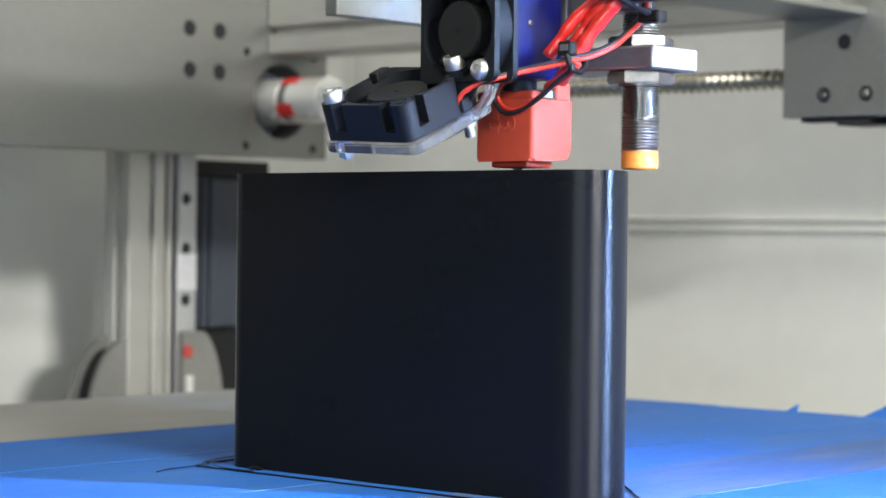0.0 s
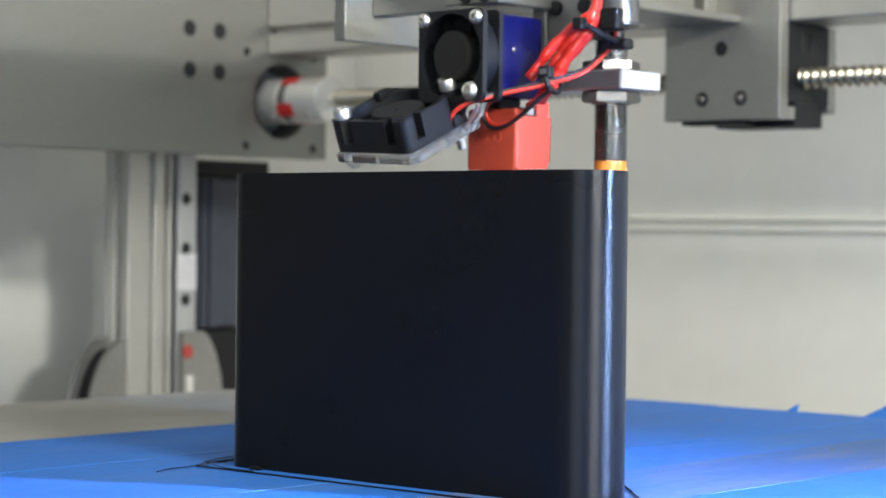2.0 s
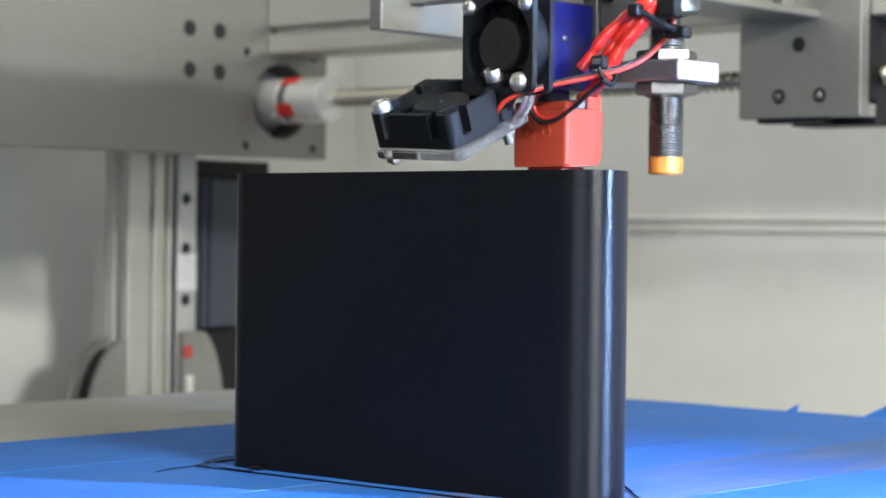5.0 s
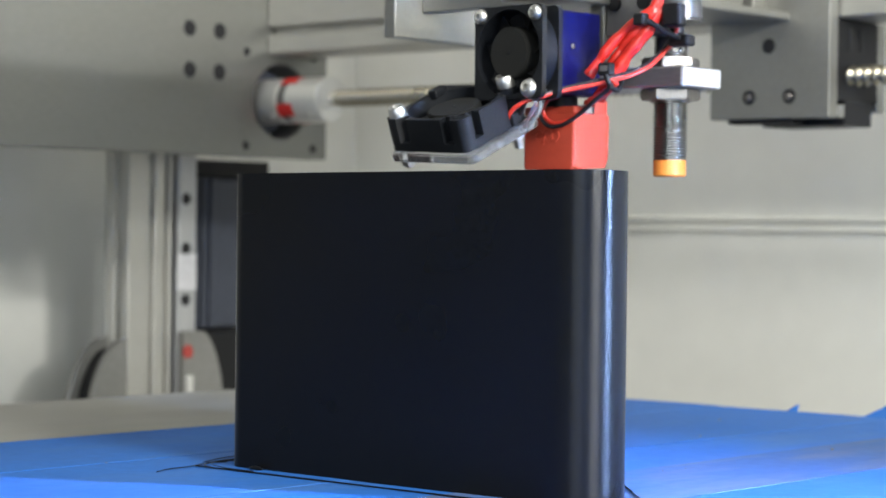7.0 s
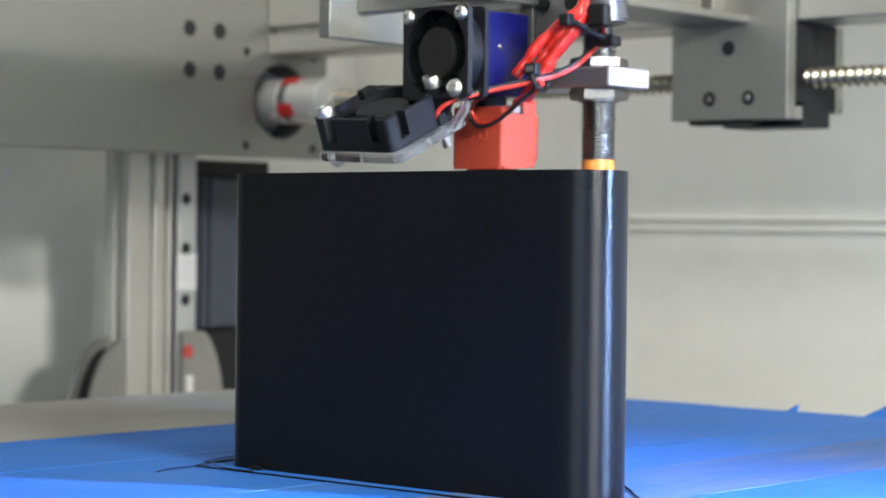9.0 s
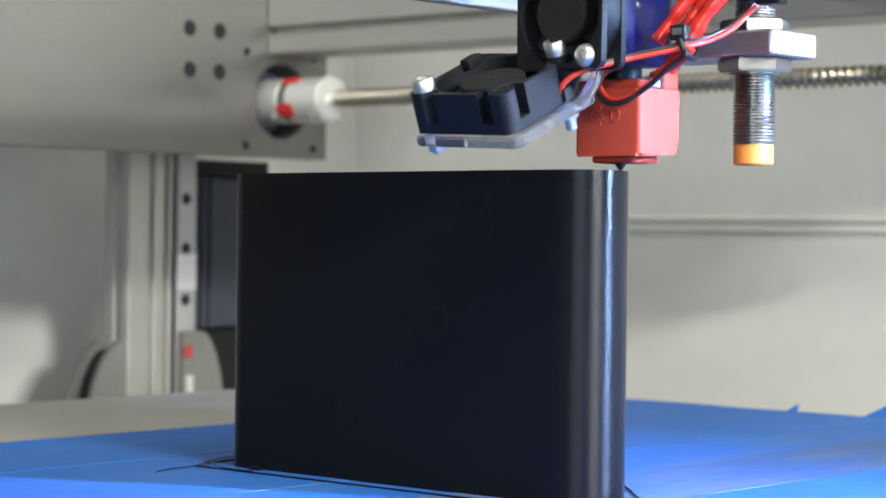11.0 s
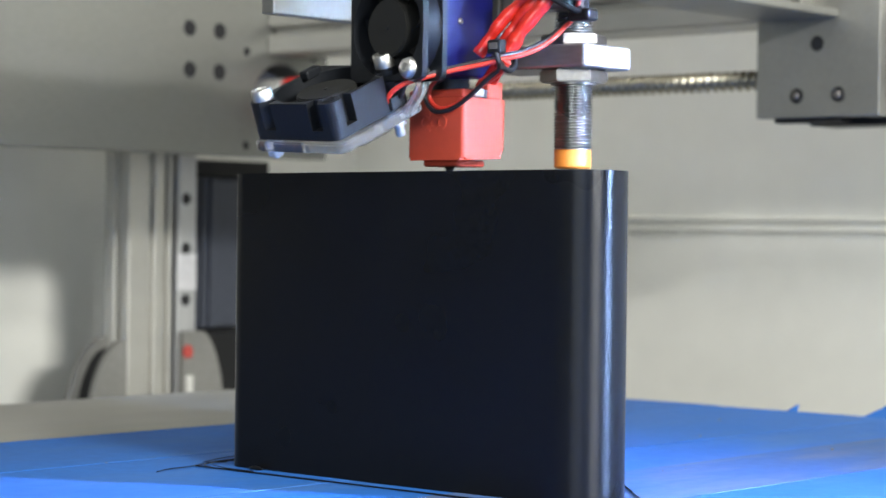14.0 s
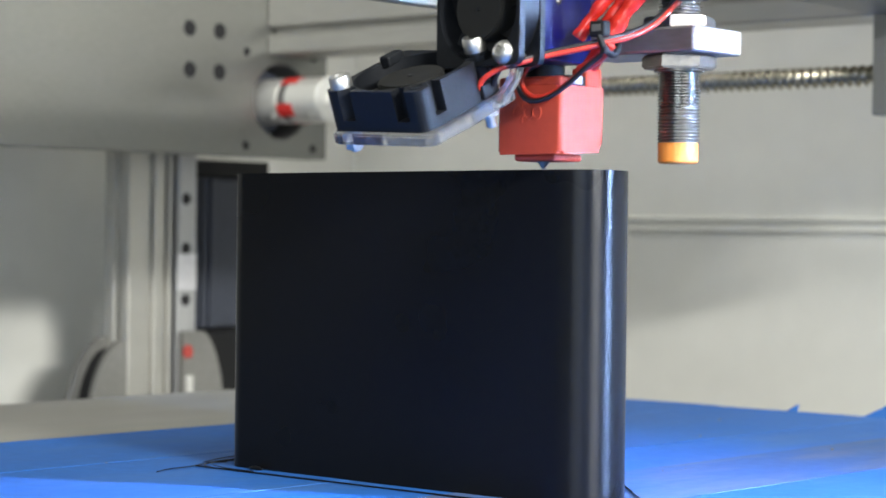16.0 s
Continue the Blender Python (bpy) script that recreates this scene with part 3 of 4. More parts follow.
part("sock_rim", box(-0.0110, 0.0141, -0.0094, -0.0046, 0.0250, 0.0284, 0.0009), M_SOCK, sock)
part("sock_rim", box(-0.0110, -0.0070, -0.0050, 0.0148, 0.0250, 0.0284, 0.0009), M_SOCK, sock)
part("tab", box(0.0080, 0.0141, 0.0034, 0.0116, 0.0250, 0.0316, 0.0009), M_SOCK, sock)
part("heater_block", box(-0.0068, 0.0118, -0.0044, 0.0140, 0.0250, 0.0268, 0.0004), M_NUT, head, "grey metal heater block inside the sock")
part("heater_clip", box(0.0105, 0.0147, -0.0040, 0.0008, 0.0258, 0.0288, 0.0004), M_STEEL, head)
# black filler gives the notch beside the clip its shade
part("gap_shade", box(0.0110, 0.0138, 0.0010, 0.0032, 0.0256, 0.0286), M_HOLE_SHADE, sock)
# embossed mark on the sock's front: rings and bars of its size
for k, x in enumerate((-0.0032, 0.0012, 0.0046)):
    rg = ring_plate([(0.0021 * math.cos(i * math.pi / 12), 0.0024 * math.sin(i * math.pi / 12)) for i in range(24)], 0.0014, (0, 0), 0, 0.0003, 24)
    part("embossed_ring", moved(rg, Matrix.Translation((x, -0.0095, 0.0172)) @ Matrix.Rotation(radians(90), 4, "X")), M_SOCK, sock)
part("embossed_bar", box(-0.0012, -0.0007, -0.0098, -0.0094, 0.0140, 0.0200), M_SOCK, sock)
part("nozzle", lathe([(0, 0), (0.0004, 0), (0.0022, 0.0024), (0.0030, 0.0026), (0.0030, 0.006), (0, 0.006)], 24), M_NUT, head, "dark brass nozzle tip", smooth=True)

HB = 0.016


def fan_outline(h, notch):
    """A square fan frame's outline with a notch beside each corner."""
    r, p0, p1, dp = h * 0.16, h * 0.44, h * 0.70, h * 0.20
    out = []
    for q in range(4):
        c = Matrix.Rotation(q * math.pi / 2, 2)
        pts = [(h, -p0), (h, p0)]
        k_ = (h - dp) / h * 0.999
        if notch and q in (2, 3):
            pts = [(h, -p0), (h, p0), (h - dp, p0 * 1.004), (h - dp, p1 * k_), (h, p1)]
        pts += [(h - r + r * math.cos(a), h - r + r * math.sin(a)) for a in [k * math.pi / 2 / 5 for k in range(6)]]
        if notch and q in (1, 2):
            pts += [(p1, h), (p1 * k_, h - dp), (p0 * 1.004, h - dp)]
        out += [tuple(c @ Vector(v)) for v in pts]
    return out


def make_fan(name, h, thick, bore, hub, m, label, notch=True):
    """An axial fan: notched frame, flange, hub and blades; its mouth faces +z of m."""
    outl = fan_outline(h, notch)
    fr = part(name, moved(ring_plate(outl, bore, (0, 0), -thick * (0.74 if notch else 0.22), 0, 160), m), M_FAN, head, label)
    if not notch:
        part("barrel", moved(lathe([(bore, -thick * 0.82), (h * 0.985, -thick * 0.82), (h * 0.985, -thick * 0.2), (bore, -thick * 0.2), (bore, -thick * 0.82)], 64), m), M_FAN, fr, smooth=True)
    part("flange", moved(ring_plate(fan_outline(h, False), bore, (0, 0), -thick, -thick * (0.74 if notch else 0.80), 96), m), M_FAN, fr)
    hb = part("hub", moved(cyl((0, 0, -thick * 0.85), (0, 0, 1), hub, thick * (0.72 if notch else 0.82), 40, 0.0005), m), M_HUB, fr, smooth=True)
    part("bearing_cap", moved(cyl((0, 0, -thick * (0.14 if notch else 0.04)), (0, 0, 1), hub * 0.07, 0.0004, 12), m), M_FAN, hb)
    part("back_cover", moved(cyl((0, 0, -thick), (0, 0, 1), bore, thick * 0.1, 40), m), M_BLACK, fr)
    for k in range(7):
        bm = bmesh.new()
        grid = []
        for i in range(4):
            rr = hub + (bore * 0.97 - hub) * i / 3
            row = []
            for j in range(4):
                a = radians(k * 360 / 7 + 12 * i / 3 + 34 * j / 3)
                row.append(bm.verts.new((rr * math.cos(a), rr * math.sin(a), -thick * (0.36 + 0.42 * j / 3))))
            grid.append(row)
        for i in range(3):
            for j in range(3):
                bm.faces.new((grid[i][j], grid[i + 1][j], grid[i + 1][j + 1], grid[i][j + 1]))
        ext = bmesh.ops.extrude_face_region(bm, geom=bm.faces[:])
        bmesh.ops.translate(bm, verts=[v for v in ext["geom"] if isinstance(v, bmesh.types.BMVert)], vec=(0, 0, -0.0006))
        part("blade", moved(bm, m), M_BLADE, fr, smooth=True)
    return fr


FRONT = Matrix.Translation((0.0014, -0.0345, 0.0474)) @ Matrix.Rotation(radians(-4.5), 4, "Z") @ Matrix.Rotation(radians(90), 4, "X")
hot_fan = make_fan("hotend_fan", 0.0176, 0.0112, 0.0163, 0.0098, FRONT, "square black cooling fan facing the front", False)
for x in (-0.0142, 0.0142):
    button_screw("fan_screw", FRONT @ Vector((x, 0.0142, 0)), FRONT.to_3x3() @ Vector((0, 0, 1)), 0.0030, 0.0022, hot_fan)
duct = part("duct", box(-0.0130, 0.0163, -0.0222, 0.0035, 0.0322, 0.0640, 0.0012, 3), M_BLUE, head, "deep blue glossy translucent duct", smooth=True)
for k in range(5):
    part("fin", cyl((0.0, -0.004, 0.0385 + k * 0.0052), (0, 0, 1), 0.0112, 0.0015, 32), M_DARK, duct)
part("heat_break", cyl((0.0, 0.0, 0.0285), (0, 0, 1), 0.0065, 0.0055, 24), M_BLACK, head, smooth=True)

button_screw("duct_screw", (0.0163, -0.0140, 0.0505), (1, 0, 0), 0.0012, 0.0006, duct, M_NUT)

# tilted part-cooling fan
LAT, UPW, NEAR = Vector((0.7518, 0.6594, 0)), Vector((0, 0, 1)), Vector((0.6594, -0.7518, 0))
a2 = -(LAT * 0.765 - UPW * 0.040 + NEAR * 0.643).normalized()
a1 = (LAT * 0.593 + UPW * 0.400 - NEAR * 0.716).normalized()
a1 = (a1 - a2 * a1.dot(a2)).normalized()
NRM = a1.cross(a2)
TILT = Matrix((a1, a2, NRM)).transposed().to_4x4()
TILT.translation = Vector((-0.0158, -0.0460, 0.0286))
hq = 0.0190
cool = make_fan("cooling_fan", hq, 0.0128, 0.0174, 0.0104, TILT, "square black fan tilted towards the nozzle")
for s in (1, -1):
    q = TILT @ Vector((s * 0.0149, -s * 0.0149, 0))
    socket_screw("cap_screw", q + NRM * (0.0010 if s > 0 else -0.0004), NRM, 0.0035, 0.0046 if s > 0 else 0.0042, cool)
    part("screw_end", moved(cyl((s * 0.0149, -s * 0.0149, -0.0205 if s < 0 else -0.0235), (0, 0, 1), 0.0018, 0.008, 16), TILT), M_STEEL, cool, smooth=True)
part("nut", moved(cyl((0.0149, -0.0149, -0.0195), (0, 0, 1), 0.0033, 0.0026, 6), TILT), M_STEEL, cool)
part("nut", moved(cyl((-0.0149, 0.0149, -0.0195), (0, 0, 1), 0.0030, 0.0026, 6), TILT), M_STEEL, cool)
part("boss", moved(cyl((0.0149, -0.0149, -0.0122), (0, 0, 1), 0.0038, 0.0133, 32, 0.0003), TILT), M_FAN, cool, smooth=True)
hole_plug("screw_hole", TILT @ Vector((-0.0149, -0.0149, 0)), NRM, 0.0021, cool)
part("lead_cover", moved(box(0.0080, 0.0130, -hq - 0.0014, -hq + 0.0005, -0.0122, -0.0078, 0.0004), TILT), M_FAN, cool)
part("lug", moved(box(0.0060, 0.0135, 0.0130, 0.0170, -0.0010, 0.0022, 0.0006), TILT), M_FAN, cool)
# clear plate under it, with a tongue that bends up to the hinge screw
fp = part("fan_plate", moved(prism(rounded([(-hq - 0.002, -hq - 0.0035, 0.003), (hq + 0.0025, -hq - 0.0035, 0.003), (hq + 0.0025, hq, 0.003), (-hq - 0.002, hq, 0.003)], 4), -0.0165, -0.0131, 0.0005), TILT), M_ACRYL, head, "frosted clear acrylic plate")
tongue = tube([(-0.0159, -0.0270, 0.0111), (-0.0070, -0.0270, 0.0145), (0.0, -0.0270, 0.0177), (0.0074, -0.0270, 0.0230), (0.0112, -0.0265, 0.0293), (0.0099, -0.0260, 0.0345), (0.0062, -0.0260, 0.0375)], 0.0014, 10)
bmesh.ops.transform(tongue, verts=tongue.verts, matrix=Matrix.Translation((-0.0030, -0.0240, -0.001)) @ Matrix.Diagonal((1, 2.0, 1, 1)) @ Matrix.Translation((0, 0.0265, 0)))
part("tongue", tongue, M_ACRYL, fp, smooth=True)
HINGE, HAX = Vector((0.0125, -0.0350, 0.0336)), Vector((-0.06, -1, 0.12)).normalized()
part("hinge_washer", cyl(HINGE - HAX * 0.0040, HAX, 0.0043, 0.0016, 32, 0.0003), M_NUT, head, smooth=True)
part("hinge_washer", cyl(HINGE - HAX * 0.0018, HAX, 0.0040, 0.0012, 32, 0.0002), M_STEEL, head, smooth=True)
button_screw("hinge_screw", HINGE, HAX, 0.0037, 0.0026, head)
part("hinge_rod", cyl(HINGE, -HAX, 0.0016, 0.008, 12), M_STEEL, head, smooth=True)

# sensor on its sawn bracket
SX, SY = 0.0311, 0.0291
sp = part("sensor_bracket", box(-0.004, 0.0452, 0.0167, 0.0430, 0.0362, 0.0443, 0.0009), M_BRACKET2, head, "thick raw aluminium bracket")
part("sawn_end", box(0.0451, 0.0455, 0.0174, 0.0424, 0.0368, 0.0437, 0.0002), M_RAWALU, sp, "bright sawn end with saw marks")
prof = [(0, 0.0086)]
z = 0.0086
while z < 0.0565:
    prof += [(0.0068, z), (0.0068, z + 0.00015), (0.0060, z + 0.00055), (0.0060, z + 0.00062)]
    z += 0.00104
prof.append((0, z))
sensor = part("sensor_barrel", moved(lathe(prof, 48), Matrix.Translation((SX, SY, 0))), M_NICKEL, head, "threaded nickel-plated sensor barrel", smooth=True)
part("sensor_cap", moved(lathe([(0, 0.0021), (0.0058, 0.0021), (0.0064, 0.0027), (0.0064, 0.0087), (0, 0.0087)], 48), Matrix.Translation((SX, SY, 0))), M_ORANGE, sensor, "orange plastic cap", smooth=True)
part("cable_gland", cyl((SX, SY, 0.0568), (0, 0, 1), 0.0050, 0.012, 32, 0.0008), M_BLACK, sensor, smooth=True)
for z0, z1, a in ((0.0317, 0.0361, 8), (0.0444, 0.0482, 20)):
    n6 = cyl((0, 0, 0), (0, 0, 1), 0.0117, z1 - z0, 6, 0.0006)
    part("nut", moved(n6, Matrix.Translation((SX, SY, z0)) @ Matrix.Rotation(radians(a), 4, "Z")), M_NUT, sensor, "hexagon nut")
part("washer", cyl((SX, SY, 0.0310), (0, 0, 1), 0.0078, 0.0008, 40), M_NUT, sensor, smooth=True)

# mounting plates
part("slide_plate", box(-0.0955, -0.0890, 0.0009, 0.1000, 0.0606, 0.086, 0.0006), M_BRACKET, head)
mount = part("mount_block", box(-0.0150, 0.0135, -0.0200, 0.0150, 0.0685, 0.0850, 0.0008), M_BRACKET, head)
part("link_plate", box(-0.0890, 0.0500, 0.0180, 0.0260, 0.0720, 0.0860, 0.0006), M_BRACKET, head)
part("back_plate", box(0.0035, 0.0105, 0.0130, 0.0215, 0.0360, 0.0860, 0.0006), M_BRACKET, head)
grey = part("side_block", box(0.0107, 0.0400, 0.0140, 0.0235, 0.0560, 0.0860, 0.0010), M_GREY, head)
for x in (0.0150, 0.0290, 0.0345):
    part("bolt_head", cyl((x, 0.0142, 0.0690), (0, -1, 0), 0.0030, 0.0016, 24, 0.0003), M_BLACK, grey, smooth=True)
for x in (-0.0030, 0.0065):
    part("bolt_head", cyl((x, -0.0199, 0.0715), (0, -1, 0), 0.0026, 0.0016, 24, 0.0003), M_BLACK, mount, smooth=True)
part("sleeve_holder", moved(cyl((0, 0, 0), (0, 0, 1), 0.0082, 0.026, 32, 0.0008, r2=0.0088), Matrix.Translation((0.0500, 0.0090, 0.0590)) @ Matrix.Rotation(radians(-8), 4, "Y")), M_SLEEVE_H, head, smooth=True)
part("connector", box(0.0473, 0.0555, -0.0005, 0.0050, 0.0575, 0.0660, 0.0010), M_BLACK, head)

# wiring
EASE = Vector((0.0055, -0.0055, 0))


def eased(pts):
    """Leads lean forward as they climb from the hot end."""
    return [Vector(p) + EASE * min(1.0, max(0.0, (p[2] - 0.024) / 0.012)) for p in pts]


part("red_fan_wire", tube(eased([(0.0018, -0.0340, 0.0222), (0.0034, -0.0342, 0.0256), (0.0066, -0.0320, 0.0284), (0.0099, -0.0280, 0.0302), (0.0150, -0.0185, 0.0331), (0.0237, -0.0102, 0.0356), (0.0270, -0.0068, 0.0370), (0.0300, 0.0020, 0.0393), (0.0330, 0.0100, 0.0432), (0.0350, 0.0180, 0.0497), (0.0360, 0.0220, 0.0540), (0.0370, 0.0230, 0.062)]), 0.00085, 10), M_WIRE_R, head, "red fan wire", smooth=True)
part("black_fan_wire", tube(eased([(0.0040, -0.0300, 0.0245), (0.0066, -0.0300, 0.0290), (0.0102, -0.0262, 0.0313), (0.0150, -0.0170, 0.0343), (0.0230, -0.0090, 0.0369), (0.0266, -0.0052, 0.0384), (0.0292, 0.0035, 0.0408), (0.0320, 0.0115, 0.0448), (0.0340, 0.0190, 0.0512), (0.0350, 0.0225, 0.0560), (0.0360, 0.0230, 0.063)]), 0.00085, 10), M_WIRE_K, head, "black fan wire", smooth=True)
loop = [(0.0283, -0.0060, 0.0352), (0.0240, -0.0100, 0.0303), (0.0190, -0.0122, 0.0252), (0.0122, -0.0133, 0.0213), (0.0058, -0.0137, 0.0204), (0.0011, -0.0128, 0.0228), (-0.0016, -0.0112, 0.0265), (-0.0015, -0.0080, 0.0300), (0.0010, -0.0030, 0.0330)]
part("black_loop_wire", tube(eased(loop), 0.0008, 10), M_WIRE_K, head, smooth=True)
part("red_loop_wire", tube(eased([(x + 0.0004, y + 0.0012, z + 0.0013) for x, y, z in loop]), 0.0008, 10), M_WIRE_R, head, smooth=True)
part("red_heater_wire", tube(eased([(0.0290, -0.0055, 0.0365), (0.0268, -0.0062, 0.0338), (0.0225, -0.0060, 0.0315), (0.0170, -0.0045, 0.0300)]), 0.0015, 10), M_WIRE_R, head, smooth=True)


def wrapped(pts, r, ph):
    return tube(pts, lambda t: r * (1 + 0.10 * math.sin(21 * t + ph) + 0.06 * math.sin(47 * t + 2 * ph)), 14, sub=8)


part("sleeved_cable", wrapped(eased([(0.0150, -0.0040, 0.0395), (0.0176, -0.0030, 0.0432), (0.0210, -0.0020, 0.0480), (0.0249, 0.0, 0.0531), (0.0306, 0.0020, 0.0583), (0.0365, 0.0040, 0.0624), (0.0392, 0.0060, 0.0672), (0.0400, 0.0070, 0.0800)]), 0.0021, 0.3), M_SLEEVE, head, "red shrink-wrapped heater cable", smooth=True)
part("sleeved_cable", wrapped(eased([(0.0185, -0.0010, 0.0315), (0.0230, -0.0010, 0.0372), (0.0262, 0.0, 0.0418), (0.0292, 0.0012, 0.0470), (0.0345, 0.0040, 0.0545), (0.0382, 0.0060, 0.0603), (0.0400, 0.0080, 0.0670), (0.0410, 0.0085, 0.0800)]), 0.0026, 1.9), M_SLEEVE, head, "red shrink-wrapped heater cable", smooth=True)
part("sleeved_cable", wrapped(eased([(0.0190, 0.0010, 0.0400), (0.0235, 0.0010, 0.0452), (0.0275, 0.0020, 0.0510), (0.0335, 0.0030, 0.0570), (0.0380, 0.0050, 0.0625), (0.0395, 0.0065, 0.0680)]), 0.0020, 4.0), M_SLEEVE, head, "red shrink-wrapped heater cable", smooth=True)

tie_a = part("cable_tie", moved(box(0.0238, 0.0296, -0.0102, -0.0066, 0.0388, 0.0436, 0.0007), Matrix.Translation(EASE)), M_BLACK, head, "black cable tie")
part("slot", moved(box(0.0250, 0.0284, -0.0104, -0.0100, 0.0404, 0.0425), Matrix.Translation(EASE)), M_GREY, tie_a)
part("band", tube(eased([(0.0276, -0.0098, 0.0392), (0.0292, -0.0092, 0.0352), (0.0290, -0.0040, 0.0336), (0.0268, 0.0010, 0.0370), (0.0250, -0.0020, 0.0420), (0.0262, -0.0078, 0.0432)]), 0.0010, 8), M_BLACK, tie_a, smooth=True)
part("tail", moved(box(0.0280, 0.0300, -0.0100, -0.0080, 0.0336, 0.0360, 0.0004), Matrix.Translation(EASE)), M_BLACK, tie_a)
tie_b = part("cable_tie", moved(box(0.0345, 0.0392, -0.0030, 0.0012, 0.0576, 0.0622, 0.0007), Matrix.Translation(EASE)), M_BLACK, head, "black cable tie")
part("band", tube(eased([(0.0358, -0.0010, 0.0604), (0.0395, 0.0005, 0.0590), (0.0417, 0.0060, 0.0563), (0.0440, 0.0120, 0.0540), (0.0425, 0.0160, 0.0550)]), 0.0011, 8), M_BLACK, tie_b, smooth=True)
part("clamp", moved(box(0.0385, 0.0475, 0.0140, 0.0200, 0.0508, 0.0550, 0.0010), Matrix.Translation(EASE)), M_BLACK, head)


# ---------------- what moves: the head prints slanting lines, the carriage follows it sideways ----------------
NOZZLE = (0.0374, 0.1136, 0.1052)
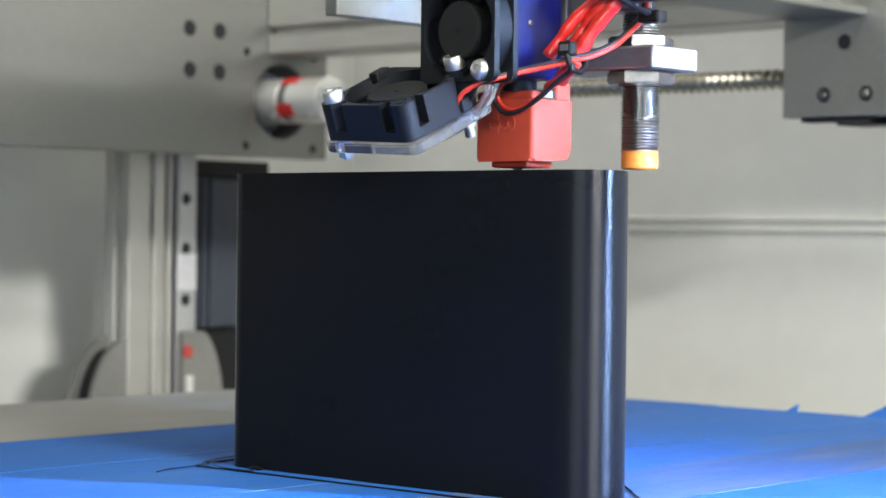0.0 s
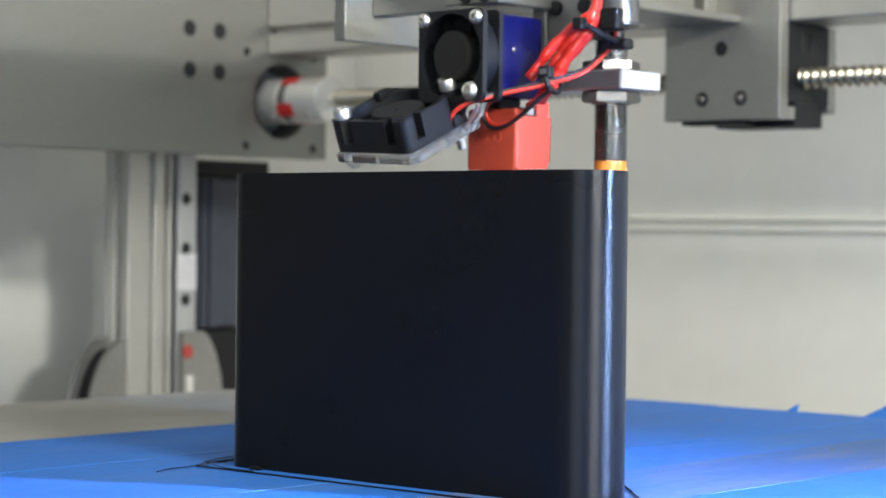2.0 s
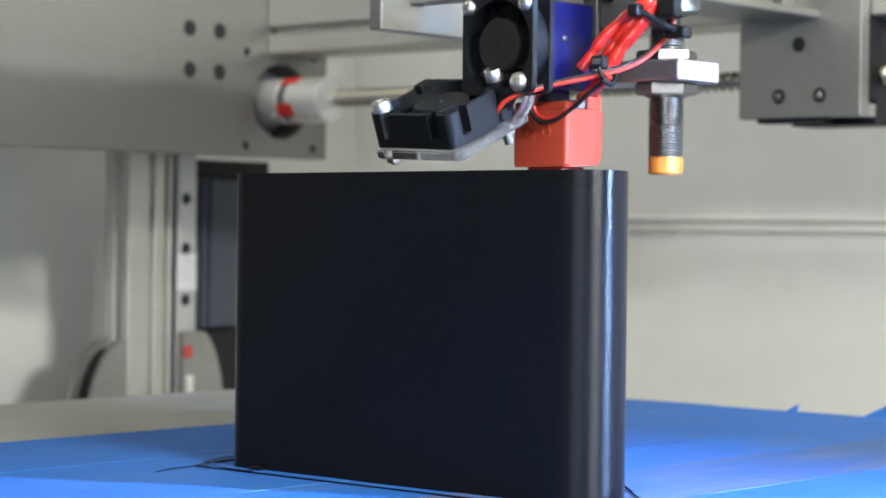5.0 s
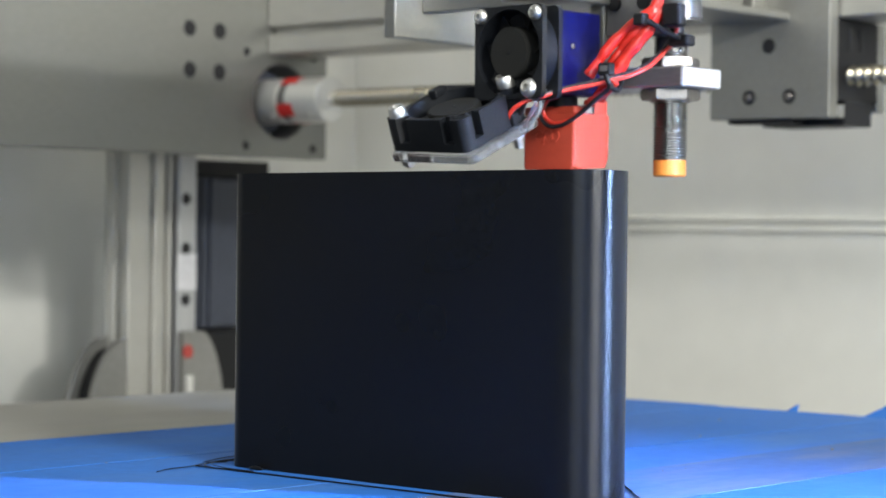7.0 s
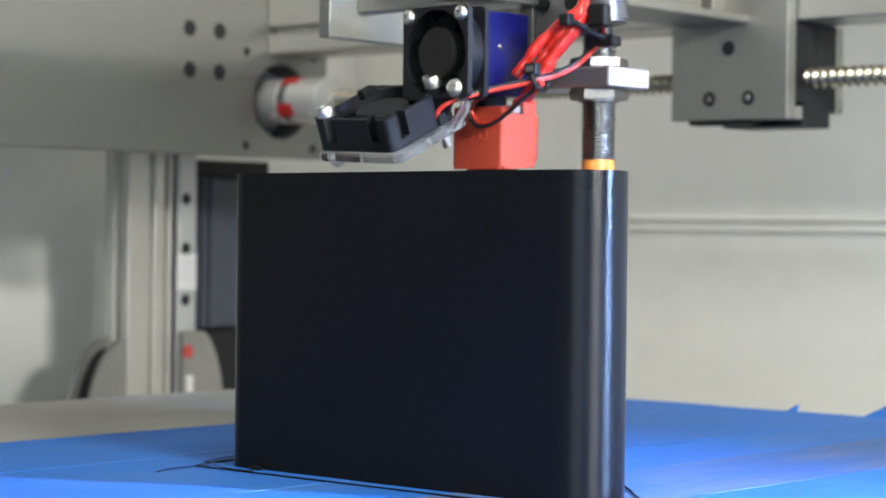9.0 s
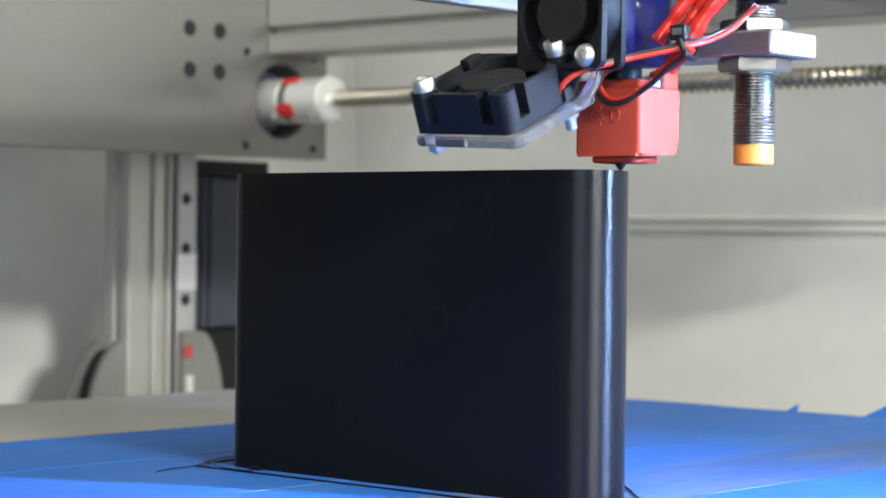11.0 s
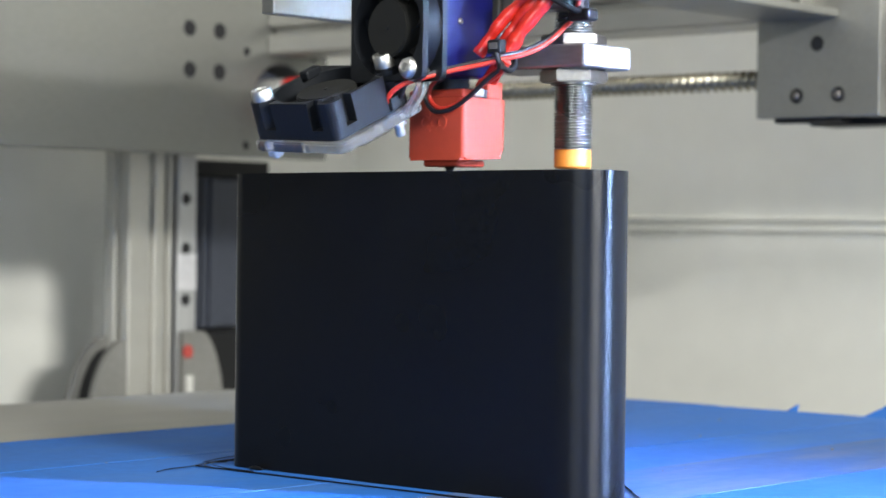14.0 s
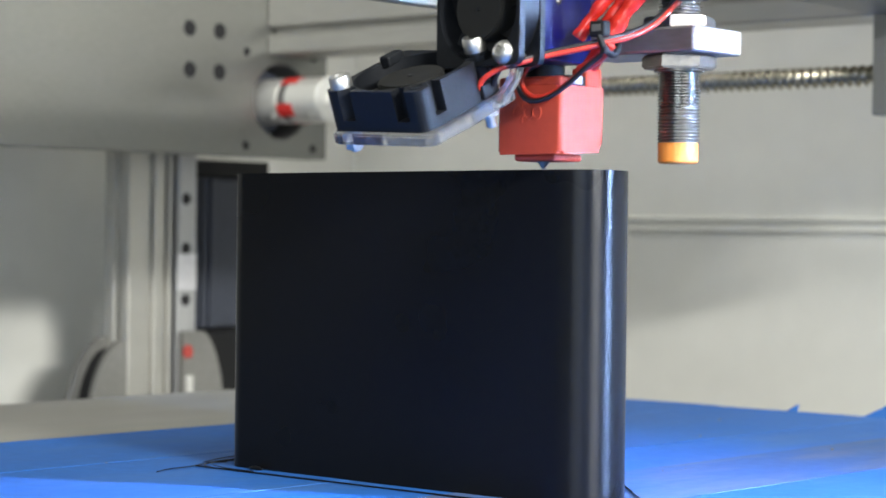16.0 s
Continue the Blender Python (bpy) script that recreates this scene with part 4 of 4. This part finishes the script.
# seconds, sideways, away from the camera's side
STROKES = [
    (0.00, 0.0488, -0.0644),
    (0.10, 0.0262, -0.0414),
    (0.20, 0.0056, -0.0202),
    (0.30, -0.0145, 0.0005),
    (0.40, -0.0336, 0.0201),
    (0.50, -0.0278, 0.0149),
    (0.60, -0.0096, -0.0029),
    (0.70, 0.0053, -0.0176),
    (0.80, 0.0235, -0.0354),
    (0.90, 0.0385, -0.0502),
    (1.00, 0.0592, -0.0704),
    (1.10, 0.0748, -0.0852),
    (1.20, 0.0906, -0.1001),
    (1.30, 0.1027, -0.1114),
    (1.40, 0.0821, -0.0899),
    (1.50, 0.0640, -0.0710),
    (1.60, 0.0429, -0.0501),
    (1.70, 0.0265, -0.0339),
    (1.80, 0.0107, -0.0187),
    (1.90, -0.0079, -0.0003),
    (2.00, -0.0231, 0.0146),
    (2.10, -0.0161, 0.0087),
    (2.20, -0.0008, -0.0056),
    (2.30, 0.0136, -0.0188),
    (2.40, 0.0290, -0.0332),
    (2.50, 0.0466, -0.0497),
    (2.60, 0.0624, -0.0645),
    (2.70, 0.0783, -0.0794),
    (2.80, 0.0945, -0.0947),
    (2.90, 0.1071, -0.1063),
    (3.00, 0.0888, -0.0871),
    (3.10, 0.0696, -0.0683),
    (3.20, 0.0506, -0.0496),
    (3.30, 0.0334, -0.0328),
    (3.40, 0.0149, -0.0148),
    (3.50, 0.0014, -0.0015),
    (3.60, -0.0219, 0.0227),
    (3.70, -0.0182, 0.0201),
    (3.80, -0.0028, 0.0055),
    (3.90, 0.0138, -0.0101),
    (4.00, 0.0308, -0.0262),
    (4.10, 0.0466, -0.0416),
    (4.20, 0.0660, -0.0606),
    (4.40, 0.0938, -0.0864),
    (4.50, 0.0985, -0.0913),
    (4.60, 0.0906, -0.0821),
    (4.90, 0.0417, -0.0316),
    (5.20, 0.0018, 0.0093),
    (5.30, 0.0055, 0.0056),
    (5.60, 0.0448, -0.0327),
    (5.90, 0.0922, -0.0776),
    (6.05, 0.1042, -0.0888),
    (6.15, 0.1017, -0.0846),
    (6.30, 0.0829, -0.0648),
    (6.40, 0.0637, -0.0460),
    (6.50, 0.0475, -0.0301),
    (6.60, 0.0251, -0.0072),
    (6.70, 0.0046, 0.0140),
    (6.80, -0.0136, 0.0328),
    (6.90, -0.0129, 0.0327),
    (7.00, 0.0054, 0.0150),
    (7.10, 0.0210, -0.0003),
    (7.20, 0.0381, -0.0169),
    (7.30, 0.0558, -0.0341),
    (7.40, 0.0738, -0.0517),
    (7.50, 0.0926, -0.0701),
    (7.60, 0.1091, -0.0862),
    (7.70, 0.1133, -0.0900),
    (7.80, 0.1137, -0.0901),
    (7.90, 0.0994, -0.0752),
    (8.00, 0.0868, -0.0622),
    (8.10, 0.0710, -0.0467),
    (8.20, 0.0586, -0.0346),
    (8.30, 0.0457, -0.0219),
    (8.40, 0.0304, -0.0068),
    (8.50, 0.0206, 0.0027),
    (8.60, 0.0084, 0.0138),
    (8.70, -0.0019, 0.0226),
    (8.80, -0.0121, 0.0159),
    (8.90, -0.0248, 0.0071),
    (9.00, -0.0187, 0.0008),
    (9.10, -0.0069, -0.0108),
    (9.20, 0.0064, -0.0238),
    (9.60, 0.0525, -0.0698),
    (10.20, 0.0829, -0.1000),
    (10.80, 0.1089, -0.0951),
    (11.20, 0.1131, -0.0856),
    (11.30, 0.1087, -0.0822),
    (11.40, 0.0990, -0.0726),
    (11.50, 0.0914, -0.0652),
    (11.60, 0.0817, -0.0558),
    (11.80, 0.0647, -0.0395),
    (12.00, 0.0481, -0.0234),
    (12.20, 0.0302, -0.0060),
    (12.40, 0.0110, 0.0127),
    (12.50, 0.0048, 0.0187),
    (12.60, -0.0028, 0.0247),
    (12.70, -0.0107, 0.0259),
    (12.80, -0.0217, 0.0205),
    (12.90, -0.0306, 0.0137),
    (13.00, -0.0255, 0.0063),
    (13.10, -0.0145, -0.0045),
    (13.20, -0.0045, -0.0142),
    (13.30, 0.0010, -0.0195),
    (13.40, 0.0105, -0.0288),
    (13.50, 0.0177, -0.0357),
    (13.60, 0.0282, -0.0464),
    (13.70, 0.0400, -0.0589),
    (13.80, 0.0511, -0.0741),
    (13.90, 0.0483, -0.0825),
    (14.00, 0.0333, -0.0825),
    (14.10, 0.0211, -0.0827),
    (14.20, 0.0090, -0.0825),
    (14.30, -0.0038, -0.0831),
    (14.40, -0.0158, -0.0829),
    (14.50, -0.0290, -0.0831),
    (14.60, -0.0411, -0.0830),
    (14.70, -0.0549, -0.0833),
    (14.80, -0.0603, -0.0904),
    (14.90, -0.0444, -0.1055),
    (15.00, -0.0259, -0.1128),
    (15.10, -0.0119, -0.1127),
    (15.20, 0.0006, -0.1129),
    (15.30, 0.0128, -0.1131),
    (15.40, 0.0254, -0.1132),
    (15.50, 0.0370, -0.1133),
    (15.60, 0.0498, -0.1135),
    (15.70, 0.0623, -0.1136),
    (15.80, 0.0746, -0.1136),
    (15.90, 0.0869, -0.1137),
    (16.00, 0.0992, -0.1132),
]


def motions():
    walk(head, [(t, pose(NOZZLE[0] + x, NOZZLE[1] + y, NOZZLE[2])) for t, x, y in STROKES])
    walk(carriage, [(t, pose(x - 0.0017, 0, 0)) for t, x, y in STROKES])


motions()
